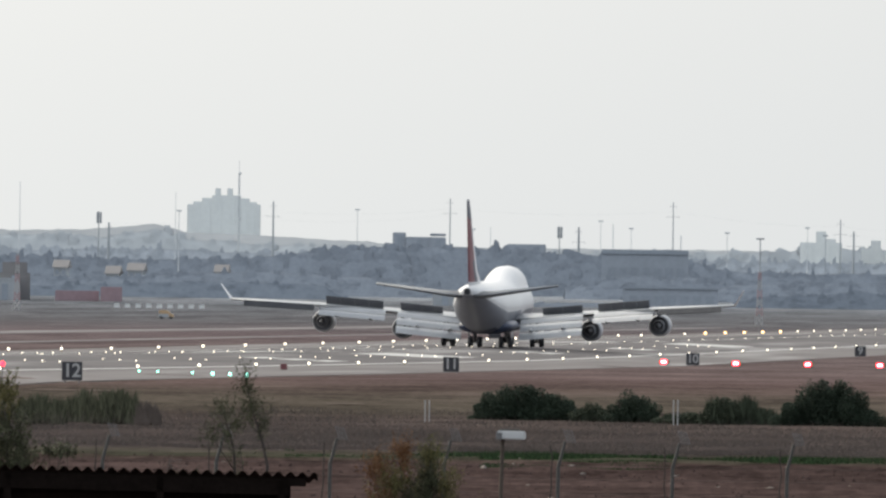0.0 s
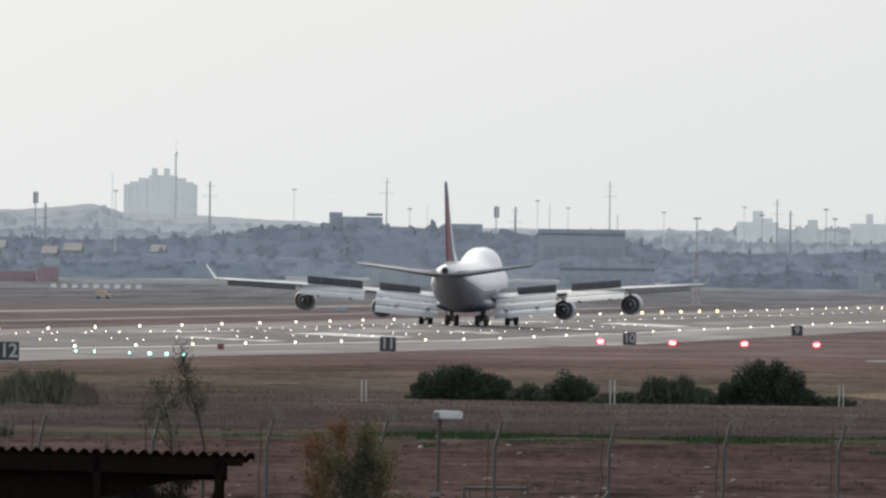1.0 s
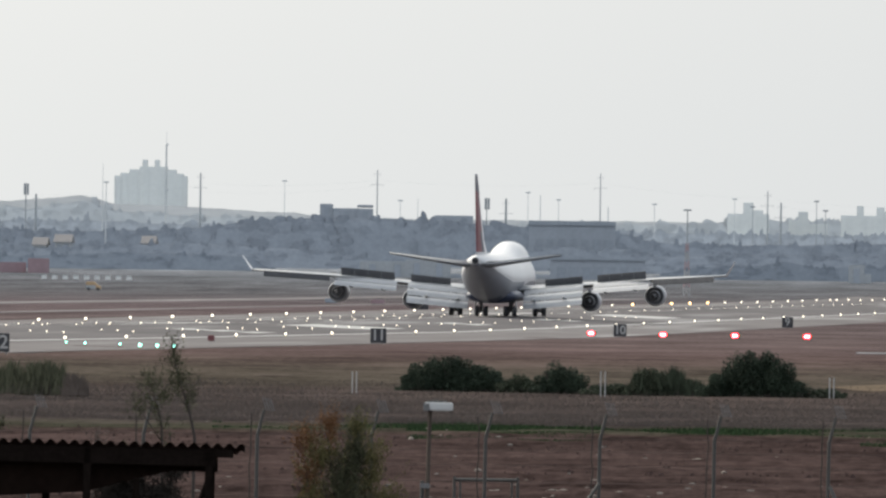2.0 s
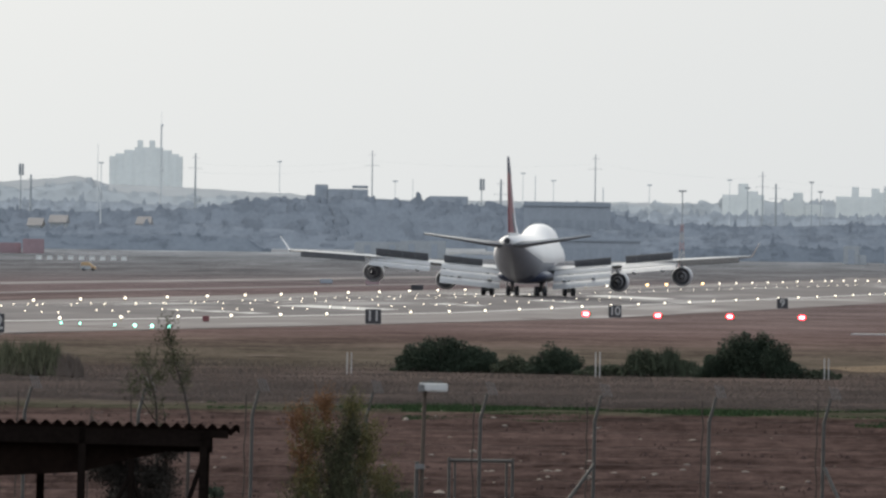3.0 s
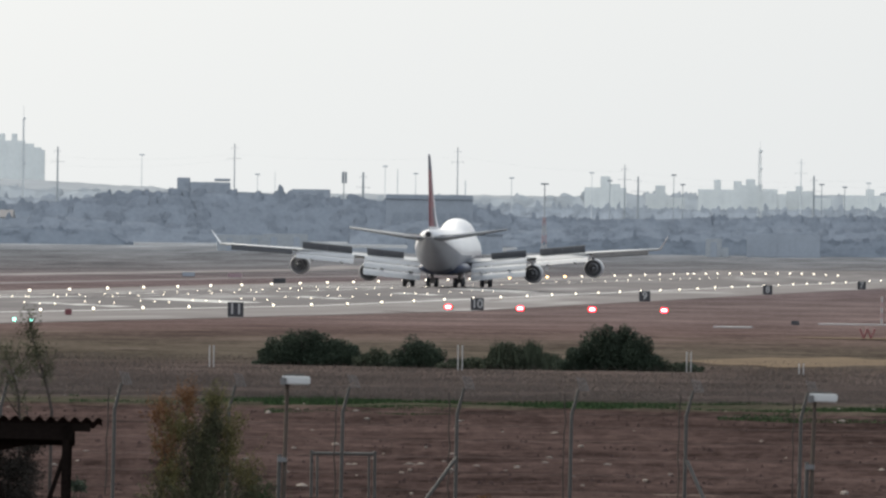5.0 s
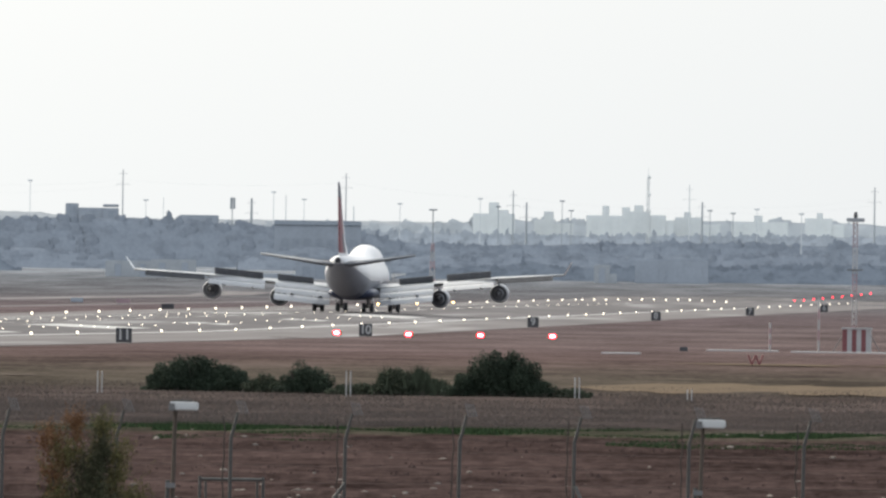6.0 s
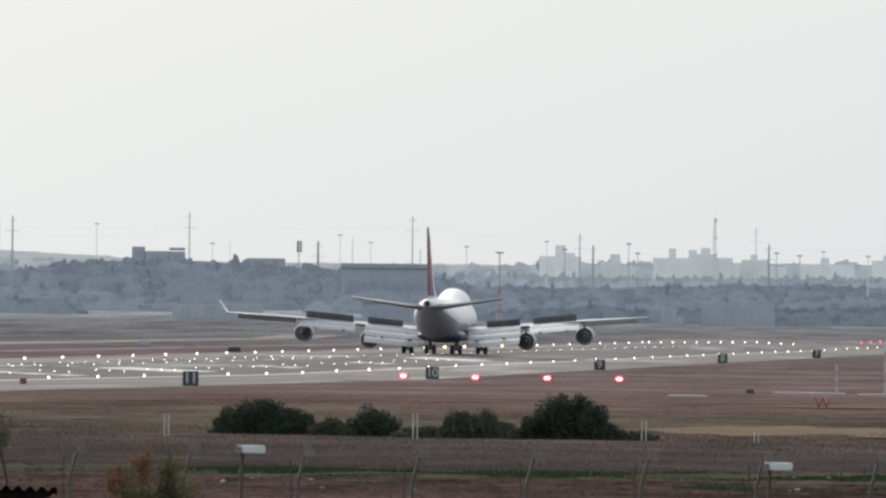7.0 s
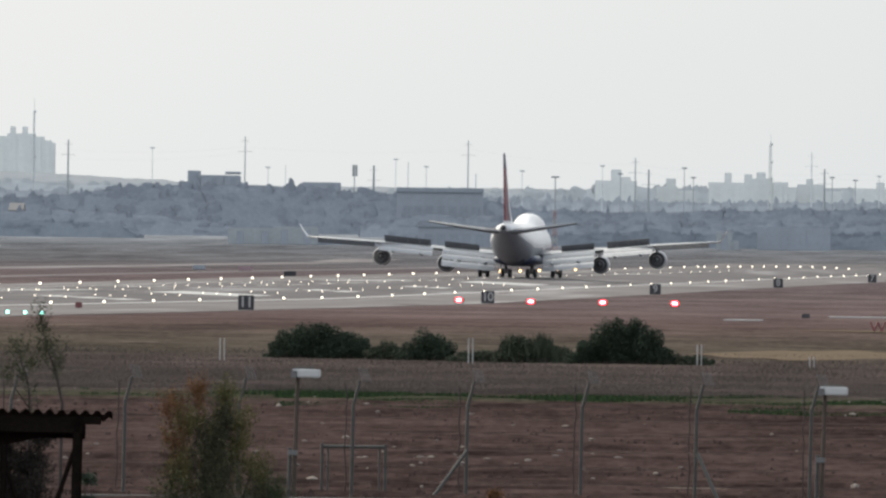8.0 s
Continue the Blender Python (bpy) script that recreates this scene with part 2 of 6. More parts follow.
def box(bm, x0, x1, y0, y1, z0, z1, m=None, bevel=0.0):
    vs = [bm.verts.new((x, y, z)) for z in (z0, z1) for x, y in ((x0, y0), (x1, y0), (x1, y1), (x0, y1))]
    fs = [(3, 2, 1, 0), (4, 5, 6, 7), (0, 1, 5, 4), (1, 2, 6, 5), (2, 3, 7, 6), (3, 0, 4, 7)]
    made = [bm.faces.new([vs[i] for i in f]) for f in fs]
    if m is not None:
        bmesh.ops.transform(bm, matrix=m, verts=vs)
    if bevel:
        edges = list({e for f in made for e in f.edges})
        bmesh.ops.bevel(bm, geom=edges, offset=bevel, segments=2, affect="EDGES")
    return bm


def rod(bm, a, b, r0, r1=None, n=8):
    """A tapered round bar from a to b."""
    a, b = Vector(a), Vector(b)
    r1 = r0 if r1 is None else r1
    w = (b - a).normalized()
    u = w.orthogonal().normalized()
    v = w.cross(u)
    ring = []
    for c, r in ((a, r0), (b, r1)):
        ring.append([bm.verts.new(c + (u * math.cos(k * math.tau / n) + v * math.sin(k * math.tau / n)) * r) for k in range(n)])
    for k in range(n):
        bm.faces.new((ring[0][k], ring[0][(k + 1) % n], ring[1][(k + 1) % n], ring[1][k]))
    bm.faces.new(ring[0][::-1])
    bm.faces.new(ring[1])
    return bm


def loft(bm, rings, cap=True):
    """Skin over rings of equally many points."""
    vs = [[bm.verts.new(p) for p in r] for r in rings]
    n = len(vs[0])
    for a, b in zip(vs, vs[1:]):
        for k in range(n):
            bm.faces.new((a[k], a[(k + 1) % n], b[(k + 1) % n], b[k]))
    if cap:
        bm.faces.new(vs[0][::-1])
        bm.faces.new(vs[-1])
    bmesh.ops.recalc_face_normals(bm, faces=bm.faces)
    return bm


def spun(bm, profile, axis="y", n=28, at=(0, 0, 0)):
    """A turned body: profile rows of (along, radius)."""
    rings = []
    for s, r in profile:
        ring = []
        for k in range(n):
            a = k * math.tau / n
            p = {"y": (r * math.cos(a), s, r * math.sin(a)), "z": (r * math.cos(a), r * math.sin(a), s),
                 "x": (s, r * math.cos(a), r * math.sin(a))}[axis]
            ring.append(Vector(p) + Vector(at))
        rings.append(ring)
    return loft(bm, rings)


# ---- the lie of the land: x across the runway, y along it ----
BASE_Y = [-200, 400, 900, 1061, 1366, 1671, 1976, 2280, 2600, 2900, 3400, 3900, 4400, 4800, 4990]
BASE_Z = [0.0, 0.0, 0.0, 0.7, 0.24, -0.12, 0.1, 0.35, 0.6, 0.75, 1.2, 5.6, 9.5, 13.0, 13.0]
RISE_X = [-900, -400, -230, -184, -159, -136, -120, 800]
RISE_Z = [0.0, 0.2, 0.5, 0.75, 1.1, 0.28, 0.0, 0.0]


def ground_z(x, y):
    fade = np.interp(y, [900, 1150, 3400, 3800], [0, 1, 1, 0])
    return float(np.interp(y, BASE_Y, BASE_Z) + fade * np.interp(x, RISE_X, RISE_Z))


def mark(b, y):
    """A place y metres out at b thousandths of bearing."""
    return Vector((b * y / 1000.0, y, ground_z(b * y / 1000.0, y)))


def high(e, y):
    """The height of a line of sight that rises e thousandths, y metres out."""
    return EYE[2] + e * y / 1000.0


# ---- ground: one sheet to the horizon ----
def ground_material():
    m = bpy.data.materials.new("open_ground")
    m.use_nodes = True
    n, l = m.node_tree.nodes, m.node_tree.links
    b = n["Principled BSDF"]
    b.inputs["Roughness"].default_value = 0.95
    b.inputs["Specular IOR Level"].default_value = 0.0
    geo = n.new("ShaderNodeNewGeometry")
    sep = n.new("ShaderNodeSeparateXYZ")
    l.new(geo.outputs["Position"], sep.inputs[0])

    def noise_tex(sx, sy, detail=5.0, rough=0.6):
        mp = n.new("ShaderNodeMapping")
        mp.inputs["Scale"].default_value = (sx, sy, 1)
        l.new(geo.outputs["Position"], mp.inputs[0])
        t = n.new("ShaderNodeTexNoise")
        t.inputs["Scale"].default_value, t.inputs["Detail"].default_value = 1.0, detail
        t.inputs["Roughness"].default_value = rough
        l.new(mp.outputs[0], t.inputs["Vector"])
        return t

    # the strips of land lie across the view: their limits wander by a few metres
    wander = noise_tex(0.03, 0.01)
    shift = n.new("ShaderNodeMath")
    shift.operation = "MULTIPLY_ADD"
    l.new(wander.outputs["Fac"], shift.inputs[0])
    shift.inputs[1].default_value = 60.0
    l.new(sep.outputs["Y"], shift.inputs[2])
    scaled = n.new("ShaderNodeMath")
    scaled.operation = "DIVIDE"
    scaled.inputs[1].default_value = 5000.0
    l.new(shift.outputs[0], scaled.inputs[0])
    ramp = n.new("ShaderNodeValToRGB")
    # From 2900 m the soil colours turn blue-grey: distance haze put into the ramp.
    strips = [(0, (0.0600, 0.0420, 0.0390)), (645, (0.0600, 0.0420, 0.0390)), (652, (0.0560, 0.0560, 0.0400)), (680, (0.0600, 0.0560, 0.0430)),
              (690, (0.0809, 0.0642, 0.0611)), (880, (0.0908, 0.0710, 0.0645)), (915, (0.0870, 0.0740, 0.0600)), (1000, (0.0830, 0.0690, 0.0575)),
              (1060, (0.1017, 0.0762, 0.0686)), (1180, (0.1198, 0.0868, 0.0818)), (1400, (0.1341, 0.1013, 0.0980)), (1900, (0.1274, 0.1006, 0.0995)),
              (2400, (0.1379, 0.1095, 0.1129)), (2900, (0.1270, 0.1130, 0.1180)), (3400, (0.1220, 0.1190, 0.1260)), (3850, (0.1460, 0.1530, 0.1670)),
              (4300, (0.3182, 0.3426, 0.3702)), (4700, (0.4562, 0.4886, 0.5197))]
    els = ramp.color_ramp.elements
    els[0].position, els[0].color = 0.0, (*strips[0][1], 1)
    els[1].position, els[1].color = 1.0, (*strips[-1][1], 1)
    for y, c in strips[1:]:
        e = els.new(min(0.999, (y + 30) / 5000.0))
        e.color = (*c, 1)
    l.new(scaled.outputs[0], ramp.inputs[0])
    # two grains: broad patches and fine clods, both longer across the view than along it
    broad, fine = noise_tex(0.05, 0.012), noise_tex(1.6, 0.45, 9.0, 0.75)
    furrow = noise_tex(0.16, 0.25, 6.0, 0.7)
    both = n.new("ShaderNodeMath")
    both.operation = "MULTIPLY_ADD"
    l.new(furrow.outputs["Fac"], both.inputs[0])
    both.inputs[1].default_value = 1.0
    l.new(fine.outputs["Fac"], both.inputs[2])
    all_three = n.new("ShaderNodeMath")
    all_three.operation = "MULTIPLY_ADD"
    l.new(broad.outputs["Fac"], all_three.inputs[0])
    all_three.inputs[1].default_value = 0.7
    l.new(both.outputs[0], all_three.inputs[2])
    gain2 = n.new("ShaderNodeMapRange")
    gain2.inputs["From Min"].default_value, gain2.inputs["From Max"].default_value = 1.16, 1.56
    gain2.inputs["To Min"].default_value, gain2.inputs["To Max"].default_value = 0.45, 1.55
    l.new(all_three.outputs[0], gain2.inputs["Value"])
    mul = n.new("ShaderNodeMix")
    mul.data_type, mul.blend_type = "RGBA", "MULTIPLY"
    mul.inputs[0].default_value = 1.0
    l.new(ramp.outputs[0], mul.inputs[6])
    l.new(gain2.outputs[0], mul.inputs[7])
    # bare chalky scrapes and an ochre track
    chalk = noise_tex(0.12, 0.05, 4.0, 0.5)
    cr = n.new("ShaderNodeValToRGB")
    cr.color_ramp.elements[0].position, cr.color_ramp.elements[1].position = 0.70, 0.76
    l.new(chalk.outputs["Fac"], cr.inputs[0])
    over = n.new("ShaderNodeMix")
    over.data_type = "RGBA"
    over.inputs[7].default_value = (0.22, 0.18, 0.15, 1)
    half = n.new("ShaderNodeMath")
    half.operation = "MULTIPLY"
    half.inputs[1].default_value = 0.55
    l.new(cr.outputs[0], half.inputs[0])
    l.new(half.outputs[0], over.inputs[0])
    l.new(mul.outputs[2], over.inputs[6])
    l.new(over.outputs[2], b.inputs["Base Color"])
    bp = n.new("ShaderNodeBump")
    bp.inputs["Strength"].default_value, bp.inputs["Distance"].default_value = 0.8, 0.15
    l.new(fine.outputs["Fac"], bp.inputs["Height"])
    l.new(bp.outputs[0], b.inputs["Normal"])
    return m


def axis_steps(*runs):
    out = []
    for a, b, d in runs:
        out += list(np.arange(a, b, d))
    return out + [runs[-1][1]]


def build_ground():
    xs = axis_steps((-900, -260, 40), (-260, 0, 1.6), (0, 60, 6), (60, 900, 70))
    ys = axis_steps((-300, 180, 40), (180, 380, 8), (380, 690, 1.2), (690, 1000, 4), (1000, 2700, 18), (2700, 4990, 60))
    verts, faces = [], []
    rng = np.random.default_rng(3)
    for y in ys:
        ridge = rng.normal(0, 0.05)
        for x in xs:
            z = ground_z(x, y)
            if 385 < y < 650:
                z += ridge * 1.3 + 0.16 * noise.noise(Vector((x * 0.35, y * 0.5, 0))) + 0.06 * noise.noise(Vector((x * 1.1, y * 1.0, 5)))
            elif 650 <= y < 1150:
                z += 0.12 * noise.noise(Vector((x * 0.15, y * 0.05, 2)))
            verts.append((x, y, z))
    w = len(xs)
    for j in range(len(ys) - 1):
        for i in range(w - 1):
            k = j * w + i
            faces.append((k, k + 1, k + 1 + w, k + w))
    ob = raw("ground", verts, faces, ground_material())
    smooth(ob)
    return tagged(ob, "bare reddish-brown soil with dry weeds and thin grass, haze-painted far off", "ground", kind="structure")


build_ground()


def strip(name, x0, x1, y0, y1, lift, material, label, category, step=20.0, nx=4, kind="structure"):
    """A paved band that follows the land, with a real edge."""
    bm = bmesh.new()
    ys = np.linspace(y0, y1, max(2, int((y1 - y0) / step) + 1))
    xs = np.linspace(x0, x1, nx + 1)
    top = [[bm.verts.new((x, y, ground_z(x, y) + lift)) for x in xs] for y in ys]
    for a, b in zip(top, top[1:]):
        for i in range(nx):
            bm.faces.new((a[i], a[i + 1], b[i + 1], b[i]))
    for i in (0, nx):
        low = [bm.verts.new(r[i].co - Vector((0, 0, 0.12 + lift))) for r in top]
        for j in range(len(top) - 1):
            q = (top[j][i], top[j + 1][i], low[j + 1], low[j])
            bm.faces.new(q if i == 0 else q[::-1])
    ob = part(name, bm, material)
    return tagged(ob, label, category, kind=kind)


strip("runway", -182, -137, 1030, 3480, 0.05, M_ASPHALT, "damp dark grey asphalt runway with worn markings", "runway", nx=6)
strip("shoulder", -137, -121.5, 1030, 3480, 0.04, M_CONCRETE, "pale grey paved shoulder beside the runway", "runway shoulder")
strip("shoulder", -197, -182, 1030, 3480, 0.04, M_CONCRETE, "pale grey paved shoulder beside the runway", "runway shoulder")
strip("taxiway", -286, -272, 1500, 3500, 0.05, M_TAXIWAY, "pale concrete taxiway beyond the runway", "taxiway")
strip("taxiway", -233, -228, 1500, 3300, 0.05, M_TAXIWAY, "pale concrete service road beyond the runway", "taxiway")

# painted lines and touchdown bars
for x in (-138.2, -181.0):
    strip("edge_line", x - 0.45, x + 0.45, 1100, 2950, 0.058, M_PAINT, "worn white runway edge line", "runway marking", nx=1)
for i in range(40):
    y = 1150 + i * 45
    strip("centre_line", -160.0, -159.1, y, y + 24, 0.058, M_PAINT, "worn white centre line dash", "runway marking", nx=1)
for y, n in ((1480, 3), (1635, 1), (1790, 2), (1940, 2), (2090, 1)):
    for side in (-1, 1):
        for k in range(n):
            x = -159.5 + side * (9.5 + k * 3.2)
            w = 5.0 if n == 1 else 1.1
            strip("touchdown_mark", x - w, x + w, y, y + (46 if n == 1 else 23), 0.058, M_PAINT, "worn white touchdown bar", "runway marking", nx=1)


# ---- lamps of the runway ----
def lamp_unit(name, r, height, material, label):
    t = thing(name, label, "runway lamp")
    bm = bmesh.new()
    spun(bm, [(0, 0.10), (0.03, 0.10), (0.05, 0.035), (height - r, 0.035)], "z", 8)
    part("stem", bm, M_LAMP, t, "dull yellow metal stem")
    bm = bmesh.new()
    spun(bm, [(height - r * 0.9, r * 0.5), (height - r * 0.4, r * 0.95), (height + r * 0.2, r), (height + r * 0.7, r * 0.7), (height + r, r * 0.2)], "z", 10)
    smooth(part("lens", bm, material, t, "glowing lens"))
    return t


def row_of_lamps(proto, places, group):
    first = True
    for x, y in places:
        m = pose(x, y, ground_z(x, y) + 0.03)
        if first:
            proto.matrix_basis = m
            tagged(proto, group=group)
            first = False
        else:
            tagged(copy_thing(proto, m), group=group)


row_of_lamps(lamp_unit("edge_lamp", 0.10, 0.36, G_WHITE, "lit white runway edge lamp on a short stem"),
             [(-135.5, 1244 + 48.6 * k) for k in range(-3, 46)], "near runway edge lamps")
far_row = [1565 + 48.6 * k for k in range(-9, 34)]
row_of_lamps(lamp_unit("edge_lamp", 0.125, 0.40, G_WHITE, "lit white runway edge lamp on a short stem"),
             [(-184.0, y) for y in far_row if not -71.88 < -184000 / y < -65.13], "far runway edge lamps")
row_of_lamps(lamp_unit("edge_lamp", 0.15, 0.40, G_RED, "lit red lamp on a short stem past the runway"),
             [((-43.59 + (-38.55 - -43.59) * k / 8) * (3.38 + 0.032 * k), 3380 + 32 * k) for k in range(9)], "red lamps past the runway")
row_of_lamps(lamp_unit("edge_lamp", 0.13, 0.40, G_WHITE, "lit white taxiway lamp on a short stem"),
             [((-57.64 + (-47.73 - -57.64) * k / 12) * 3.16, 3160 - 2 * k) for k in range(13)], "far taxiway lamps")
row_of_lamps(lamp_unit("centre_lamp", 0.05, 0.09, G_WHITE, "lit white inset runway centre lamp"),
             [(-159.5, 1200 + 30.5 * k) for k in range(55)], "runway centre lamps")
row_of_lamps(lamp_unit("touchdown_lamp", 0.05, 0.09, G_WHITE, "lit white inset touchdown lamp"),
             [(-159.5 + s * (9.2 + 1.5 * j), 1230 + 60.5 * k) for k in range(15) for s in (-1, 1) for j in range(3)], "touchdown zone lamps")
# White edge lamps, tinted amber and enlarged for the jet exhaust before them.
row_of_lamps(lamp_unit("edge_lamp", 0.20, 0.42, G_EXHAUST, "lit runway edge lamp on a short stem, exhaust's amber tint painted in"),
             [(-184.0, y) for y in far_row if -71.88 < -184000 / y < -65.13], "amber runway edge lamps")
row_of_lamps(lamp_unit("threshold_lamp", 0.115, 0.30, G_GREEN, "lit green runway threshold lamp"),
             [(-119.4 - 1.45 * k, 1175 + 1.0 * k) for k in range(3)], "green threshold lamps")
row_of_lamps(lamp_unit("threshold_lamp", 0.07, 0.20, G_GREEN, "lit small green runway threshold lamp"),
             [(-126.3, 1200), (-129.1, 1200), (-130.6, 1200)], "small green threshold lamps")


def warning_lamp(x, y, h):
    t = thing("warning_lamp", "lit red warning lamp on a thin post beside the runway", "airfield light", pose(x, y, ground_z(x, y)))
    bm = bmesh.new()
    rod(bm, (0, 0, -0.1), (0, 0, h), 0.04, None, 8)
    part("post", bm, M_STEEL, t)
    bm = bmesh.new()
    spun(bm, [(h - 0.02, 0.1), (h + 0.08, 0.17), (h + 0.22, 0.17), (h + 0.3, 0.06)], "z", 12)
    smooth(part("lens", bm, G_RED, t, "glowing red lens"))
    return t


warning_lamp(-122.7, 1040, 1.3)


def approach_path_unit():
    t = thing("glide_path_light", "squat box light showing bright red to the camera", "airfield light", group="four glide path lights")
    bm = bmesh.new()
    box(bm, -0.55, 0.55, -0.5, 0.5, 0.22, 0.62, bevel=0.04)
    part("housing", bm, M_LAMP, t)
    for x in (-0.4, 0.4):
        bm = bmesh.new()
        rod(bm, (x, 0, 0), (x, 0, 0.24), 0.04)
        part("leg", bm, M_DARK, t)
    bm = bmesh.new()
    for x in (-0.14, 0.14):
        spun(bm, [(-0.56, 0.20), (-0.50, 0.28), (-0.44, 0.28)], "y", 14, (x, 0, 0.42))
    part("lens", bm, G_RED, t, "pair of glowing red lenses")
    # Paler discs paint the bloomed centre; the red lenses around them its halo.
    bm = bmesh.new()
    for x in (-0.14, 0.14):
        spun(bm, [(-0.60, 0.09), (-0.585, 0.14), (-0.56, 0.155)], "y", 14, (x, 0, 0.42))
    part("glare_core", bm, G_PINK, t, "paler glowing core")
    return t


papi = approach_path_unit()
for k in range(4):
    x, y = -123.8 + 8.0 * k, 1675.7
    m = pose(x, y, ground_z(x, y) - 0.02)
    if k == 0:
        papi.matrix_basis = m
    else:
        copy_thing(papi, m)


# ---- numbered distance boards ----
def number_board(text, x, y):
    t = thing("distance_board", "black board with the white number %s on two short legs" % text, "airfield sign", pose(x, y, ground_z(x, y), 0, 0, 4), "distance boards")
    bm = bmesh.new()
    box(bm, -0.72, 0.72, -0.09, 0.09, 0.16, 1.48, bevel=0.03)
    part("panel", bm, M_SIGN, t)
    for s in (-0.5, 0.5):
        bm = bmesh.new()
        rod(bm, (s, 0, -0.05), (s, 0, 0.2), 0.05)
        part("leg", bm, M_STEEL, t)
    for i, c in enumerate(text):
        cu = bpy.data.curves.new("digit", "FONT")
        cu.body, cu.size, cu.align_x, cu.align_y, cu.extrude, cu.offset = c, 1.35, "CENTER", "CENTER", 0.01, 0.02
        ob = new("digit_source", cu)
        me = bpy.data.meshes.new_from_object(ob.evaluated_get(bpy.context.evaluated_depsgraph_get()))
        bpy.data.objects.remove(ob)
        me.materials.clear()
        me.materials.append(M_LETTER)
        d = new("digit", me)
        d.parent = t
        d.matrix_basis = Matrix.Translation(((i - (len(text) - 1) / 2) * 0.62, -0.105, 0.82)) @ Matrix.Rotation(radians(90), 4, "X")
    return t


for k, s in enumerate(("12", "11", "10", "9", "8", "7", "6")):
    number_board(s, -120.3, 304.8 * (3.4834 + k))


# ---- the four-engined airliner: y forward, z up from the tyres' soles, origin between the main wheels ----
def airliner():
    plane = thing("airliner", "white four-engined jumbo jet rolling out with spoilers and flaps out", "aircraft")

    def st(s):
        return 33.0 - s
    # fuselage: distance from the nose, underside, crown, half width
    rows = [(0.0, 4.6, 5.0, 0.15), (0.7, 3.9, 5.9, 0.85), (1.8, 3.2, 6.9, 1.55), (3.5, 2.6, 8.3, 2.25), (5.5, 2.3, 9.4, 2.75), (8.0, 2.1, 9.95, 3.1),
            (11.0, 2.05, 10.05, 3.12), (17.0, 2.05, 10.05, 3.12), (20.0, 2.05, 9.8, 3.12), (23.0, 2.05, 9.2, 3.12), (26.0, 2.05, 8.7, 3.12), (29.0, 2.05, 8.55, 3.12),
            (38.0, 2.05, 8.55, 3.12), (46.0, 2.1, 8.55, 3.12), (50.0, 2.5, 8.55, 3.2), (54.0, 3.2, 8.5, 2.95), (58.0, 4.2, 8.45, 2.5), (62.0, 5.3, 8.4, 1.9),
            (65.0, 6.1, 8.35, 1.35), (67.5, 6.8, 8.25, 0.8), (68.6, 7.15, 8.1, 0.48)]
    N = 40

    def section(s, lo, hi, hw):
        crown = min(hi, 8.55)
        c, h = (lo + crown) / 2, (crown - lo) / 2
        ring = []
        for k in range(N):
            a = math.tau * k / N
            z = (lo + hi) / 2 - math.cos(a) * (hi - lo) / 2
            w = hw * math.sqrt(max(0.0, 1 - ((z - c) / h) ** 2)) if abs(z - c) < h else 0.0
            if hi > 8.6:
                u, uh = hi - 2.7, 2.7
                w = max(w, 0.74 * hw * math.sqrt(max(0.0, 1 - ((z - u) / uh) ** 2))) if z > u - uh * 0.5 else w
            ring.append(Vector((math.copysign(w, math.sin(a)) if 0 < k < N and k != N // 2 else 0.0, st(s), z)))
        return ring

    full = [section(*r) for r in rows]
    bm = bmesh.new()
    loft(bm, full)
    body = smooth(part("fuselage", bm, M_WHITE, plane, "white fuselage with a grey belly, tail cone's shade painted grey"))
    body.data.materials.append(M_BELLY)
    body.data.materials.append(M_BLUE)
    for p in body.data.polygons:
        z, y = p.center.z, p.center.y
        # Grey belly; its rise towards the tail also paints the cone's shade.
        edge = 4.6 if y > -12 else 4.6 + (-12 - y) * 0.115
        if z < edge:
            p.material_index = 1
        if z < 3.0 and y > -16:
            p.material_index = 2
    bm = bmesh.new()
    spun(bm, [(st(68.6), 0.42), (st(69.0), 0.40), (st(69.0), 0.30), (st(68.7), 0.28)], "y", 20, (0, 0, 7.62))
    part("exhaust", bm, M_DARK, plane, "dark round tail exhaust")
    bm = bmesh.new()
    loft(bm, [[Vector((3.55 * f * math.sin(a), st(s), 3.0 - 1.05 * f * math.cos(a))) for a in [math.tau * k / 24 for k in range(24)]]
              for s, f in ((18.0, 0.75), (21.0, 0.95), (26.0, 1.0), (38.0, 1.0), (42.0, 0.95), (45.0, 0.72))])
    smooth(part("belly_fairing", bm, M_BLUE, plane, "navy belly fairing between the wing roots"))
    # wings with dihedral: span place, leading edge, chord, height, thickness
    def blade(stations, side, vertical=False):
        rings = []
        for x, le, ch, z, th in stations:
            ring = []
            for k in range(16):
                a = math.tau * k / 16
                u = 0.5 - 0.5 * math.cos(a)
                h = th * 0.5 * math.sin(a) * (1.35 * math.sqrt(max(u, 0)) * (1 - 0.85 * u) + 0.12)
                if vertical:
                    ring.append(Vector((h, st(le + u * ch), z)))
                else:
                    ring.append(Vector((side * x, st(le + u * ch), z + h)))
            rings.append(ring)
        return loft(bmesh.new(), rings)

    def wing_at(x):
        """Trailing edge place and height of the wing at x metres out."""
        le = np.interp(x, [2.5, 11.7, 31.0], [20.0, 27.2, 44.0])
        ch = np.interp(x, [2.5, 11.7, 31.0], [15.0, 9.4, 3.9])
        z = np.interp(x, [2.5, 11.7, 21.0, 31.0], [3.6, 4.5, 5.35, 6.0])
        return le, ch, z

    for side in (-1, 1):
        wing_rows = []
